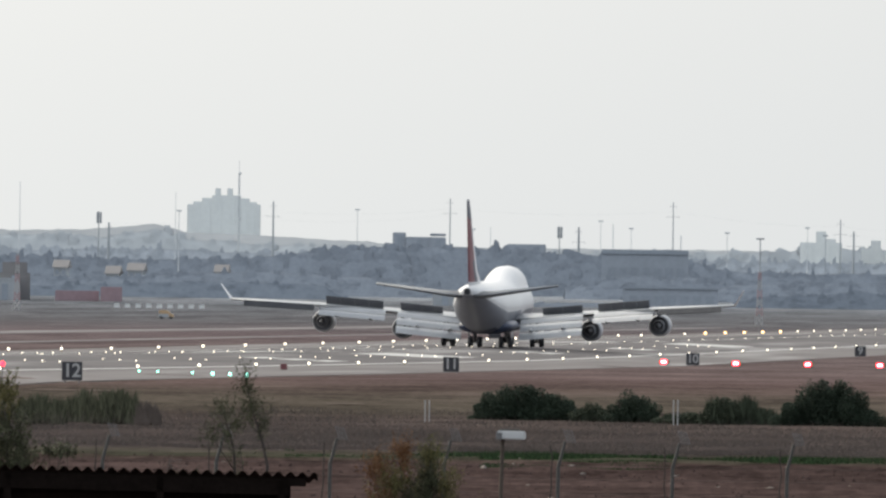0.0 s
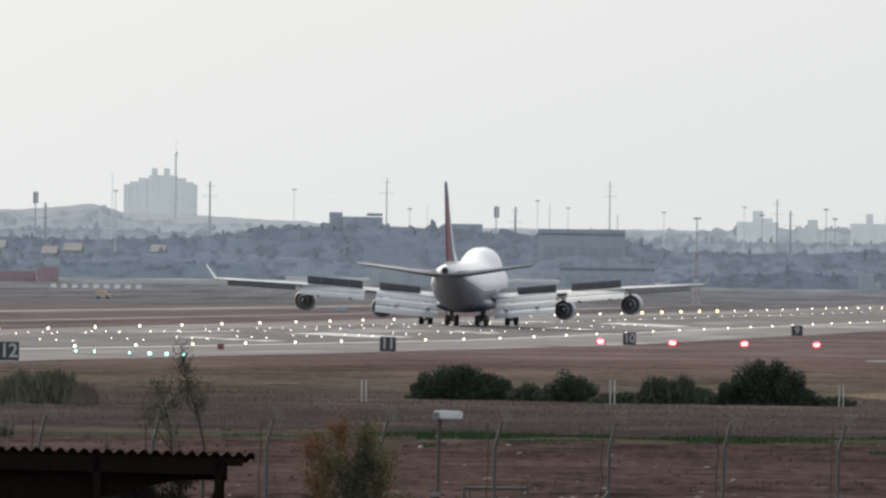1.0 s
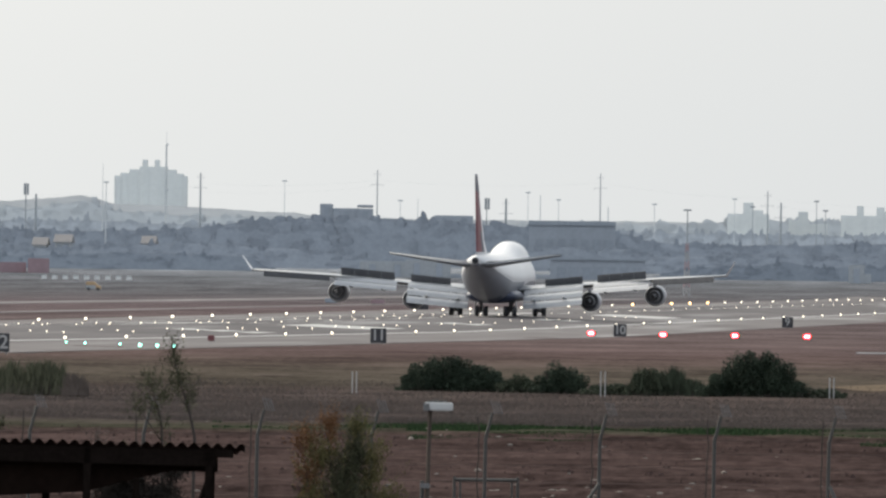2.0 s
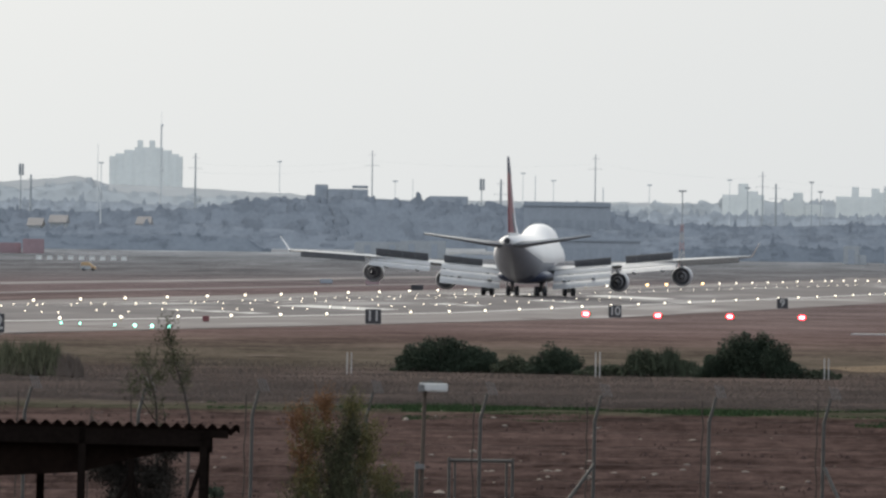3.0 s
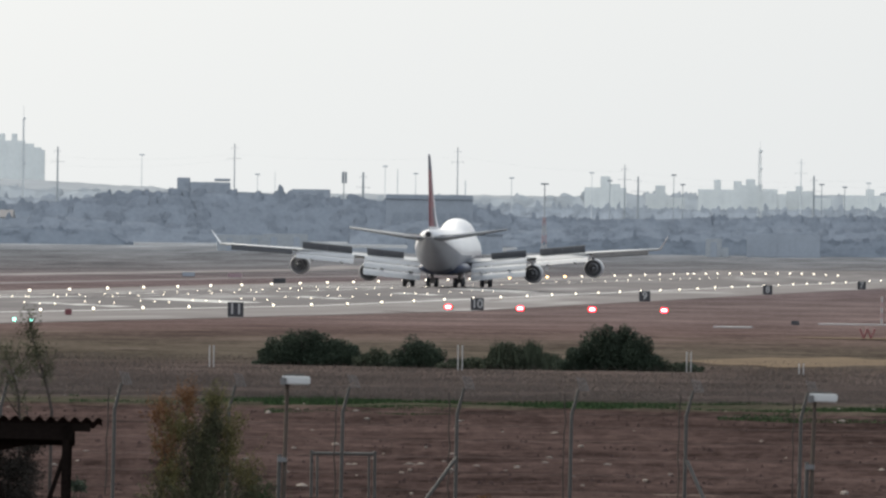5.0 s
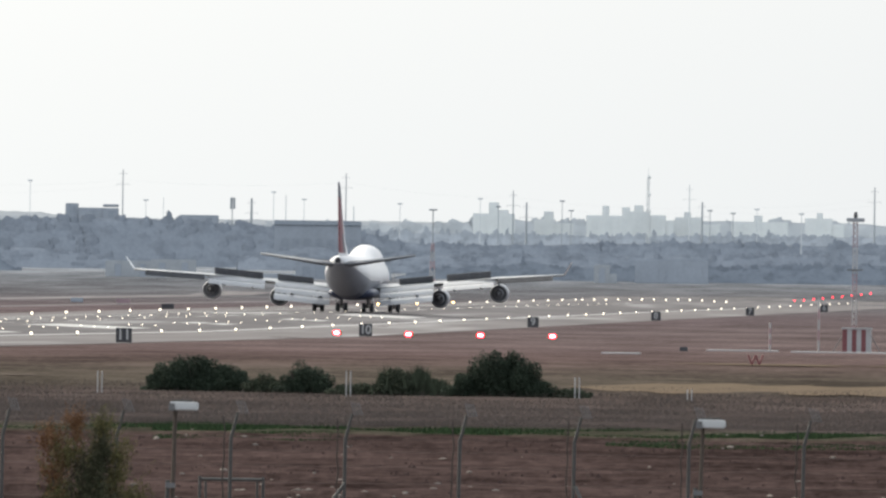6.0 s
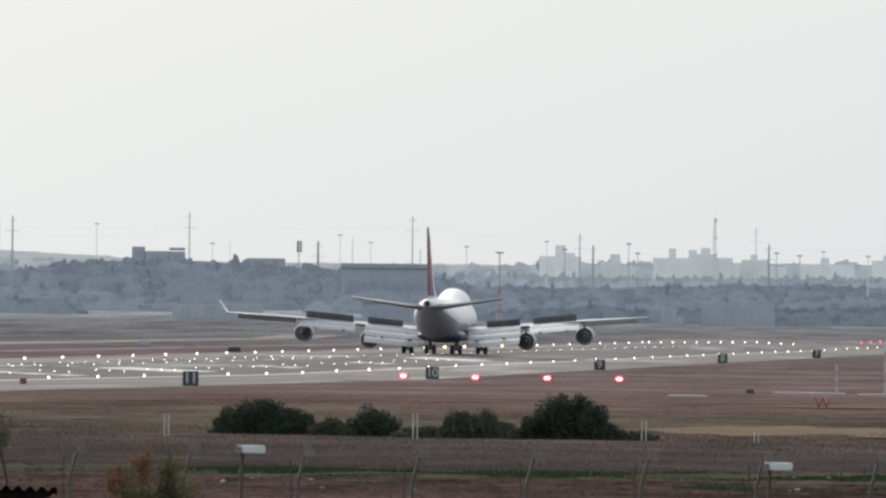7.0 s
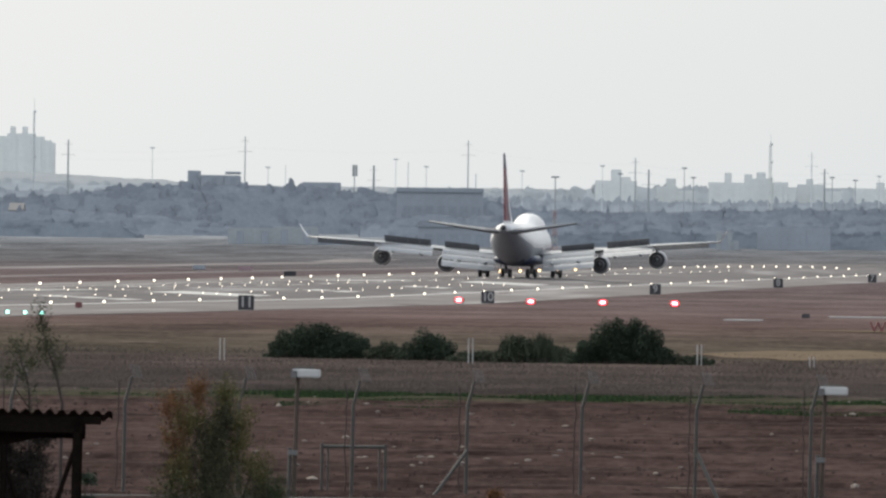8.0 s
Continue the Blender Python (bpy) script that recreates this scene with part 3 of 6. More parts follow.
        for x, th in ((2.0, 2.0), (6.0, 1.6), (11.7, 1.15), (16.0, 0.95), (21.0, 0.75), (26.0, 0.6), (31.0, 0.45)):
            le, ch, z = wing_at(x)
            wing_rows.append((x, le, ch * (0.86 if x < 20.5 else 1.0), z, th))
        wing = smooth(part("wing", blade(wing_rows, side), M_WING, plane, "pale grey wing"))
        bm = bmesh.new()
        rings = []
        for f in (0.0, 1.0):
            x, z, le, ch = 31.0 + 1.15 * f, 6.0 + 1.85 * f, 44.4 + 2.6 * f, 3.2 - 2.0 * f
            t = 0.12 - 0.06 * f
            rings.append([Vector((side * (x + dx), st(le + u * ch), z)) for u, dx in ((0, 0), (0.3, t), (1, 0), (0.3, -t))])
        loft(bm, rings)
        part("winglet", bm, M_WHITE, wing, "upturned white winglet")

        # slotted flaps hang behind and under the trailing edge, in stepped panels
        def flap(name, x0, x1, drop, back, steps):
            f = None
            for i in range(steps):
                bm = bmesh.new()
                rings = []
                for x in (x0, x1):
                    le, ch, z = wing_at(x)
                    te = le + ch * 0.83
                    a0, a1 = i / steps, (i + 0.86) / steps
                    p0 = Vector((side * x, st(te + back * a0), z + 0.08 - drop * a0 ** 1.15))
                    p1 = Vector((side * x, st(te + back * a1), z + 0.08 - drop * a1 ** 1.15 - 0.02))
                    nrm = Vector((0, (p1 - p0).z, -(p1 - p0).y)).normalized() * 0.16
                    if nrm.z < 0:
                        nrm = -nrm
                    mid = (p0 + p1) / 2 + nrm
                    rings.append([p0, mid.lerp(p0, 0.45) + nrm * 0.2, mid, p1, (p0 + p1) / 2 - nrm * 0.4])
                loft(bm, rings)
                if f is None:
                    f = part("flap", bm, M_FLAP, wing, name)
                else:
                    part("flap_segment", bm, M_FLAP, wing, name)
        flap("lowered pale inboard flap", 3.6, 11.5, 2.75, 3.3, 3)
        flap("lowered pale outboard flap", 12.9, 20.6, 1.35, 2.2, 2)
        # raised spoilers in separate boards; their dark grey also holds the rear faces' shade
        for x0, x1, count in ((6.2, 11.3, 2), (13.3, 20.0, 4)):
            for i in range(count):
                a, b = x0 + (x1 - x0) * i / count + 0.012, x0 + (x1 - x0) * (i + 1) / count - 0.012
                bm = bmesh.new()
                rings = []
                for x in (a, b):
                    le, ch, z = wing_at(x)
                    p = Vector((side * x, st(le + ch * 0.66), z + 0.22))
                    q = p + Vector((0, -0.75, 0.92))
                    o = Vector((0, 0.04, 0.05))
                    rings.append([p, q, q + o, p + o])
                loft(bm, rings)
                part("spoiler", bm, M_SPOIL, wing, "raised dark spoiler board")
        # drooped outer aileron, its shade painted with the dark metal
        bm = bmesh.new()
        rings = []
        for x in (21.2, 29.4):
            le, ch, z = wing_at(x)
            p = Vector((side * x, st(le + ch), z - 0.02))
            rings.append([p + Vector((0, -0.05, 0.04)), p + Vector((0, -0.40, -0.62)), p + Vector((0, -0.34, -0.70)), p + Vector((0, 0.1, -0.35))])
        loft(bm, rings)
        part("aileron", bm, M_DARK, wing, "drooped aileron, its shade put in as dark metal")
        # flap track fairings
        for x in (5.0, 9.0, 14.6, 18.6):
            le, ch, z = wing_at(x)
            bm = bmesh.new()
            spun(bm, [(st(le + ch * 1.15), 0.05), (st(le + ch * 1.0), 0.22), (st(le + ch * 0.7), 0.3), (st(le + ch * 0.4), 0.08)], "y", 10,
                 (side * x, 0, z - 0.9 - (0.5 if x < 11 else 0.2)))
            smooth(part("track_fairing", bm, M_WING, wing))
        # engines in hollow nacelles on pylons
        for x, z, s in ((11.7, 2.35, 22.2), (20.85, 3.2, 30.4)):
            eng = thing("engine", "", "")
            eng.parent = plane
            bm = bmesh.new()
            spun(bm, [(st(s), 1.12), (st(s + 0.15), 1.25), (st(s + 1.2), 1.38), (st(s + 3.0), 1.36), (st(s + 4.4), 1.2), (st(s + 4.4), 1.12), (st(s + 3.0), 1.2)], "y", 32, (side * x, 0, z))
            smooth(part("nacelle", bm, M_ENG, eng, "pale round engine cowling"))
            bm = bmesh.new()
            spun(bm, [(st(s + 1.6), 1.15), (st(s + 4.0), 1.10), (st(s + 4.0), 0.78), (st(s + 5.4), 0.62), (st(s + 5.4), 0.52), (st(s + 5.0), 0.42), (st(s + 6.1), 0.08)], "y", 28, (side * x, 0, z))
            part("nozzle", bm, M_HOT, eng, "dark metal exhaust nozzle")
            wz = wing_at(x)[2]
            bm = bmesh.new()
            rings = []
            for zz, a, b in ((z + 1.1, s + 0.8, s + 5.2), (wz - 0.25, s + 3.2, s + 10.0)):
                rings.append([Vector((side * x + d, st(q), zz)) for q, d in ((a, 0), ((a + b) / 2, 0.22), (b, 0.03), (b, -0.03), ((a + b) / 2, -0.22))])
            loft(bm, rings)
            part("pylon", bm, M_WING, eng)
        # tailplane
        tail_rows = [(0.5, 58.5, 9.0, 7.05, 1.5), (3.0, 60.7, 7.4, 7.3, 1.05), (11.0, 67.2, 2.7, 8.45, 0.45)]
        smooth(part("tailplane", blade(tail_rows, side), M_TAIL, plane, "grey tailplane with upward slope"))
        # main gear: a wing bogie and a body bogie on each side, four wheels on each
        for x, y, zt in ((5.5, 1.5, 3.6), (1.9, -1.6, 2.6)):
            gear = thing("main_gear", "", "")
            gear.parent = plane
            bm = bmesh.new()
            rod(bm, (side * x, y, 0.92), (side * x, y, zt), 0.19, 0.22, 12)
            rod(bm, (side * x, y - 0.75, 0.92), (side * x, y + 0.75, 0.92), 0.14, None, 10)
            for dy in (-0.74, 0.74):
                rod(bm, (side * x - 0.6, y + dy, 0.92), (side * x + 0.6, y + dy, 0.92), 0.09)
            rod(bm, (side * x, y + 0.1, 1.3), (side * (x - 1.2 if x > 3 else x + 0.6), y + 1.6, zt), 0.08)
            part("strut", bm, M_STEEL, gear, "steel gear leg and bogie beam")
            for dx in (-0.56, 0.56):
                for dy in (-0.74, 0.74):
                    bm = bmesh.new()
                    spun(bm, [(-0.23, 0.34), (-0.24, 0.56), (-0.16, 0.65), (0.16, 0.65), (0.24, 0.56), (0.23, 0.34), (0.12, 0.30), (-0.12, 0.30)], "x", 22, (side * x + dx, y + dy, 0.95))
                    smooth(part("wheel", bm, M_RUBBER, gear, "black aircraft tyre"))
            bm = bmesh.new()
            box(bm, side * (x + 0.75) - 0.03, side * (x + 0.75) + 0.03, y - 1.0, y + 1.2, zt - 1.5, zt, pose(0, 0, 0))
            part("gear_door", bm, M_WHITE, gear, "open gear door")
    fin = [(0, 49.5, 17.2, 8.2, 1.4), (0, 56.3, 11.1, 10.2, 1.2), (0, 60.6, 7.9, 13.2, 0.9), (0, 65.0, 4.9, 16.9, 0.6), (0, 66.9, 3.9, 18.55, 0.36), (0, 67.4, 3.2, 18.8, 0.2)]
    rings = []
    for i in range(41):
        z = 8.2 + 10.6 * i / 40
        rings.append((0, *[float(np.interp(z, [f[3] for f in fin], [f[j] for f in fin])) for j in (1, 2)], z, float(np.interp(z, [f[3] for f in fin], [f[4] for f in fin]))))
    vert = smooth(part("tail_fin", blade(rings, 1, True), M_WHITE, plane, "tall red and navy tail fin with pale leading edge"))
    vert.data.materials.append(M_RED)
    vert.data.materials.append(M_BLUE)
    for p in vert.data.polygons:
        z, s = p.center.z, 33.0 - p.center.y
        le = float(np.interp(z, [8.2, 10.2, 18.8], [49.5, 56.3, 67.4]))
        ch = float(np.interp(z, [8.2, 10.2, 18.8], [17.2, 11.1, 3.4]))
        u = (s - le) / ch
        if z > 15.6 + 1.2 * u:
            p.material_index = 2
        elif u > 0.45 and z > 8.6:
            p.material_index = 1 if not (0.50 < u < 0.60 and z < 14) else 2
    nose = thing("nose_gear", "", "")
    nose.parent = plane
    bm = bmesh.new()
    rod(bm, (0, 25.4, 0.9), (0, 25.4, 3.0), 0.14, 0.18, 12)
    part("strut", bm, M_STEEL, nose, "steel nose gear leg")
    for dx in (-0.45, 0.45):
        bm = bmesh.new()
        spun(bm, [(-0.18, 0.30), (-0.17, 0.5), (-0.1, 0.6), (0.1, 0.6), (0.17, 0.5), (0.18, 0.30)], "x", 20, (dx, 25.4, 0.9))
        smooth(part("wheel", bm, M_RUBBER, nose, "black aircraft tyre"))
    return plane


plane = airliner()


# ---- far distance: hills, woods, buildings ----
def hill(name, crest, y, depth, material, label):
    """A long swell of land: crest rows of (bearing, rise) in thousandths seen from the origin."""
    bs = np.arange(crest[0][0], crest[-1][0], 0.35)
    verts, faces = [], []
    prof = [(-1.0, 0.0), (-0.7, 0.28), (-0.4, 0.66), (-0.15, 0.94), (0.0, 1.0), (0.5, 0.6), (1.0, 0.0)]
    for b in bs:
        e = np.interp(b, [c[0] for c in crest], [c[1] for c in crest])
        top = high(e, y) + 0.5 * noise.noise(Vector((b * 0.9, 0, y))) + 0.25 * noise.noise(Vector((b * 3.1, 1, y)))
        for f, h in prof:
            yy = y + f * depth
            lo = ground_z(b * y / 1000, yy) - 1.0
            verts.append((b * y / 1000.0, yy, lo + (top - lo) * h))
    w = len(prof)
    for i in range(len(bs) - 1):
        for k in range(w - 1):
            q = i * w + k
            faces.append((q, q + w, q + w + 1, q + 1))
    ob = smooth(raw(name, verts, faces, material))
    return tagged(ob, label, "hill", kind="structure")


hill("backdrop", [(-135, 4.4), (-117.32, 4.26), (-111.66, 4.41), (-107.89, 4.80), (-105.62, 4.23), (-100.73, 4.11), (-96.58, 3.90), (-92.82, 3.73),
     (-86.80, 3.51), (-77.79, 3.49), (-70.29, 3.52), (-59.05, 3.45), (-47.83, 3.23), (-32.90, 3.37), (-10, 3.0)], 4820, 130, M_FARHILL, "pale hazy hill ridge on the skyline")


def clumps(rng, centre, size, count, grain, verts, faces):
    """Small leafy facets scattered through an uneven crown."""
    lobes = [(Vector((rng.uniform(-0.45, 0.45) * size[0], rng.uniform(-0.4, 0.4) * size[1], rng.uniform(-0.35, 0.4) * size[2])), rng.uniform(0.35, 0.62)) for _ in range(7)]
    for i in range(count):
        c, s = lobes[int(rng.integers(len(lobes)))]
        d = Vector(rng.normal(0, 1, 3)).normalized() * (rng.uniform(0.25, 1.0) ** 0.5) * s
        p = Vector(centre) + c + Vector((d.x * size[0], d.y * size[1], d.z * size[2]))
        r = grain * rng.uniform(0.5, 1.3)
        u = Vector(rng.normal(0, 1, 3)).normalized()
        v = u.orthogonal().normalized()
        w = u.cross(v)
        k = len(verts)
        verts += [tuple(p + v * r), tuple(p + (w * 0.8 - v * 0.4) * r), tuple(p - (w * 0.8 + v * 0.4) * r), tuple(p + u * r * 0.7)]
        faces += [(k, k + 1, k + 2), (k, k + 1, k + 3), (k + 1, k + 2, k + 3), (k + 2, k, k + 3)]


def crown_shapes(seed, count):
    """Uneven unit crowns: a lumpy ball each, as arrays of corners and triangles."""
    rng = np.random.default_rng(seed)
    ball = bmesh.new()
    bmesh.ops.create_icosphere(ball, subdivisions=3, radius=1.0)
    ball.verts.ensure_lookup_table()
    unit = np.array([v.co[:] for v in ball.verts])
    tris = np.array([[v.index for v in f.verts] for f in ball.faces])
    ball.free()
    out = []
    for i in range(count):
        lump = np.zeros(len(unit))
        for k in range(9):
            lump += np.sin(unit @ (rng.normal(0, 1, 3) * rng.uniform(2.0, 5.5)) + rng.uniform(0, 6)) * 0.085
        lump += rng.normal(0, 0.02, len(unit))
        out.append(unit * (1 + lump)[:, None])
    return out, tris


CROWNS, CROWN_TRIS = crown_shapes(5, 14)


def wooded(crest, y, depth, material, label, seed, crown=(2.0, 4.5), tall=0.1, many=1.0):
    """A belt of trees: a leafy bank with single crowns before it and a ragged skyline. crest: (bearing, rise)."""
    rng = np.random.default_rng(seed)
    cb, ce = [c[0] for c in crest], [c[1] for c in crest]
    bs = np.arange(max(cb[0], -124), min(cb[-1], -30), 0.10)
    xs = bs * y / 1000.0
    top = np.array([high(e, y) for e in np.interp(bs, cb, ce)])
    foot = np.array([ground_z(x, y - depth) - 0.5 for x in xs])
    rows = 8
    verts, faces = [], []
    for i, x in enumerate(xs):
        sway = 0.93 + 0.06 * noise.noise(Vector((x * 0.12, seed, 0)))
        for k in range(rows + 2):
            f = min(k, rows) / rows
            yy = y - depth * (1 - f) + (0 if k <= rows else depth * 0.4)
            yy += 0.3 * noise.noise(Vector((x * 0.25, f * 4.0, seed)))
            verts.append((x, yy, foot[i] + (top[i] - foot[i]) * f * sway if k <= rows else foot[i]))
    w = rows + 2
    for i in range(len(xs) - 1):
        for k in range(w - 1):
            q = i * w + k
            faces.append((q, q + w, q + w + 1, q + 1))
    count = len(verts)
    verts, faces_tri = [np.array(verts)], []
    mean_r = sum(crown) / 2
    n = int(min(1500, (xs[-1] - xs[0]) * float(np.mean(top - foot)) / mean_r ** 2 * 0.8 * many))
    for k in range(n):
        i = int(rng.integers(len(xs)))
        f = 1.0 if k % 4 == 0 else float(rng.uniform(0.15, 1.0))
        r = rng.uniform(*crown) * rng.uniform(0.7, 1.1)
        h = r * rng.uniform(0.9, 1.7)
        tip = foot[i] + (top[i] - foot[i]) * f * rng.uniform(0.92, 1.02)
        if rng.random() < tall:
            r, h = rng.uniform(0.55, 1.0), rng.uniform(2.2, 3.8)
            tip += 0.9 if f == 1.0 else 0.0
        h = min(h, max(0.5, (tip - foot[i]) * 0.6))
        c = np.array([xs[i], y - depth * (1 - f) - rng.uniform(0.0, 0.3), tip - h])
        verts.append(CROWNS[int(rng.integers(len(CROWNS)))] * np.array([r, 0.07 * r, h]) + c)
        faces_tri.append(CROWN_TRIS + count)
        count += len(CROWNS[0])
    ob = raw("distant_trees", np.concatenate(verts).tolist(), faces + np.concatenate(faces_tri).tolist(), material)
    return tagged(smooth(ob), label, "trees", kind="stuff")


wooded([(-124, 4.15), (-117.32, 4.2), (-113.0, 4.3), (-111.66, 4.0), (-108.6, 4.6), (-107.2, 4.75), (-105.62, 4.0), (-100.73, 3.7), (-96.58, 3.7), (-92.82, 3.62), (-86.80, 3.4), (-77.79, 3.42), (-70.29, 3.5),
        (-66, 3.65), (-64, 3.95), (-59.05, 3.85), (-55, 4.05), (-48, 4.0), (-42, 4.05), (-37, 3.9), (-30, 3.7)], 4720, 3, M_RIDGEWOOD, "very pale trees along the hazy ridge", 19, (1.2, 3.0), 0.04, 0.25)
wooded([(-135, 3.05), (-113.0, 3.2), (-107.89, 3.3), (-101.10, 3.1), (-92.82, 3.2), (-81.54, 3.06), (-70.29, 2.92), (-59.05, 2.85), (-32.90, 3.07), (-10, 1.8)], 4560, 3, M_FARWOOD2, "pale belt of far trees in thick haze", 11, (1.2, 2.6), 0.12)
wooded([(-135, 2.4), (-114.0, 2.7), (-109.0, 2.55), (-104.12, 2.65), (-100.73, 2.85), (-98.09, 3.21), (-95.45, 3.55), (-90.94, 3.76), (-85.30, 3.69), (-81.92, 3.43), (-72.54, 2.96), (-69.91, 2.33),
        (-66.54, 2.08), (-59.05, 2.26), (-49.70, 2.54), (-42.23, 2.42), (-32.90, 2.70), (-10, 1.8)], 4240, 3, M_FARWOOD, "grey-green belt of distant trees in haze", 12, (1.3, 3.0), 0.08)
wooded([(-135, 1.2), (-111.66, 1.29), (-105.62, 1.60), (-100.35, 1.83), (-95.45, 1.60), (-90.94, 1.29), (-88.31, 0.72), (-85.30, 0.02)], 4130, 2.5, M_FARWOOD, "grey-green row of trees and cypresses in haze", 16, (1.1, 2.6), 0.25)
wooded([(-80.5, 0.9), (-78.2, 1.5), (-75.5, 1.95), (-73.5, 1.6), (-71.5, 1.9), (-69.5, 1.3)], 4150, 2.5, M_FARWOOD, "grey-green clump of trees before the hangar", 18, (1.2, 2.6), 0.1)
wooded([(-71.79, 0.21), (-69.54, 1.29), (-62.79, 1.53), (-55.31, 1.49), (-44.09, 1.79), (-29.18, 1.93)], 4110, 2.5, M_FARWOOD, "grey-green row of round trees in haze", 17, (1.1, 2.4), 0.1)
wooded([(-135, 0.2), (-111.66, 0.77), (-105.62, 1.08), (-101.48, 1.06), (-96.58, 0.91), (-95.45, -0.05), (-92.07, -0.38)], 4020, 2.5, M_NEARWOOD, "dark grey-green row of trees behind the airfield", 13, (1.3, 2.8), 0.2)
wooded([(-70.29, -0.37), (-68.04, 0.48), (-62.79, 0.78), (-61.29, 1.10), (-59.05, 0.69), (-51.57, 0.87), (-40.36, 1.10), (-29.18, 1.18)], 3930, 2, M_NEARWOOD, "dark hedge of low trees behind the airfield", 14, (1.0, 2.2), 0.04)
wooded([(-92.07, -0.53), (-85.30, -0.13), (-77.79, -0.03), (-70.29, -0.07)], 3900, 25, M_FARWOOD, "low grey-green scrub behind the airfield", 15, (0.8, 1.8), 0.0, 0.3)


TURN = 57.3


def block_of_flats(b0, b1, e_top, y, parts, label, material=None, pane=None, name="apartment_building"):
    """A far building: body blocks in fractions of its width and height, with rows of windows."""
    material, pane = material or M_FARWALL, pane or M_FARPANE
    x0, x1 = b0 * y / 1000, b1 * y / 1000
    base = ground_z((x0 + x1) / 2, y) - 1.0
    top = high(e_top, y)
    w, h = x1 - x0, top - base
    t = thing(name, label, "building", pose((x0 + x1) / 2, y, base, 0, 0, TURN * (-(x0 + x1) / 2 / y)))
    for a, b, c, d in parts:
        bm = bmesh.new()
        box(bm, (a - 0.5) * w, (b - 0.5) * w, -6 - 0.5 * (b - a), 6, 0 if c == 0 else c * h, d * h, bevel=0.15)
        part("wall", bm, material, t)
        if c == 0 and d > 0.7:
            n = max(1, int((b - a) * w / 4.5))
            half = min(0.8, 0.3 * (b - a) * w / n)
            for i in range(n):
                bm = bmesh.new()
                cx = ((a - 0.5) + (b - a) * (i + 0.5) / n) * w
                box(bm, cx - half, cx + half, -6.10 - 0.5 * (b - a), -5.9 - 0.5 * (b - a), 0.5, d * h - 0.8)
                part("bay", bm, pane, t)
    return t


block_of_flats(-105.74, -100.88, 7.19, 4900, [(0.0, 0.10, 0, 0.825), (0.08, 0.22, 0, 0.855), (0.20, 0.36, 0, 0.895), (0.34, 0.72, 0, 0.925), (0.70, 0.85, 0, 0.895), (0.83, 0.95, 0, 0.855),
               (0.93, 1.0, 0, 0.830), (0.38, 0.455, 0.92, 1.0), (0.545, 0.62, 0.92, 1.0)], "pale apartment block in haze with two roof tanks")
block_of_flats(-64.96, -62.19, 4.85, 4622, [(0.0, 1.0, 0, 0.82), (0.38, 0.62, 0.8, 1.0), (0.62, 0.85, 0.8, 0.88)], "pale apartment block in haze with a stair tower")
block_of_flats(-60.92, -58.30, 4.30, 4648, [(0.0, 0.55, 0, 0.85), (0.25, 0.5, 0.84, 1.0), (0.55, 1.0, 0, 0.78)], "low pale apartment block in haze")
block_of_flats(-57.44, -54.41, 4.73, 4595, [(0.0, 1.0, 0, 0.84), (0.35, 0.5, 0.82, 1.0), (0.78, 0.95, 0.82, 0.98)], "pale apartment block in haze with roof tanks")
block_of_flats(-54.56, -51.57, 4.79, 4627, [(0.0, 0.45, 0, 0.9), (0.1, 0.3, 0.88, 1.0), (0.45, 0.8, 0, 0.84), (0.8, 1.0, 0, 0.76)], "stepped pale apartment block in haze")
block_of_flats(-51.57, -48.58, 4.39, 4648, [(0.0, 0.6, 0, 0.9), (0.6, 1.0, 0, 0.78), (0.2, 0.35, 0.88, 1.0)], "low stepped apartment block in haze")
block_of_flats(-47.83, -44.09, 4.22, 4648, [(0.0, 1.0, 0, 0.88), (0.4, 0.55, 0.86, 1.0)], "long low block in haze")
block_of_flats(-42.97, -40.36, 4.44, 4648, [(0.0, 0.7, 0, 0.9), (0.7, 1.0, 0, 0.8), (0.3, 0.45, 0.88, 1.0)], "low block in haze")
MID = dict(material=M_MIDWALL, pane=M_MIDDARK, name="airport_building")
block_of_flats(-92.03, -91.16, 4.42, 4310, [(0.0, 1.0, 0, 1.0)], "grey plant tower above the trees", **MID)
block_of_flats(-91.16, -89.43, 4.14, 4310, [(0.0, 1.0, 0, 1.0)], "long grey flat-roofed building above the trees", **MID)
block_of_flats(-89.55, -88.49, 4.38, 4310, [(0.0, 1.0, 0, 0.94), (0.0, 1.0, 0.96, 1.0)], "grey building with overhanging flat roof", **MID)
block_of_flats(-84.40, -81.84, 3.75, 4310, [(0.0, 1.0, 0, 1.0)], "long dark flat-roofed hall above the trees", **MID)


def hangar(b0, b1, e_top, e_eave, y, label):
    x0, x1 = b0 * y / 1000, b1 * y / 1000
    base, top, eave = ground_z(x0, y) - 0.5, high(e_top, y), high(e_eave, y)
    w = x1 - x0
    t = thing("hangar", label, "building", pose((x0 + x1) / 2, y, base, 0, 0, TURN * (-(x0 + x1) / 2 / y)))
    bm = bmesh.new()
    box(bm, -w * 0.493, w * 0.493, -5.3, 8.2, eave - base, top - base, bevel=0.2)
    part("roof", bm, M_MIDDARK, t, "flat overhanging roof slab")
    bm = bmesh.new()
    box(bm, -w * 0.49, w * 0.49, -5, 8, 0, eave - base)
    part("wall", bm, M_MIDWALL, t)
    # Darker panels stand in for the shaded openings under the roof.
    for i in range(7):
        bm = bmesh.new()
        x = -w * 0.42 + i * w * 0.13
        box(bm, x, x + w * 0.085, -5.15, -4.9, 0.3, (eave - base) * 0.72)
        part("opening_panel", bm, M_MIDDARK, t)
    return t


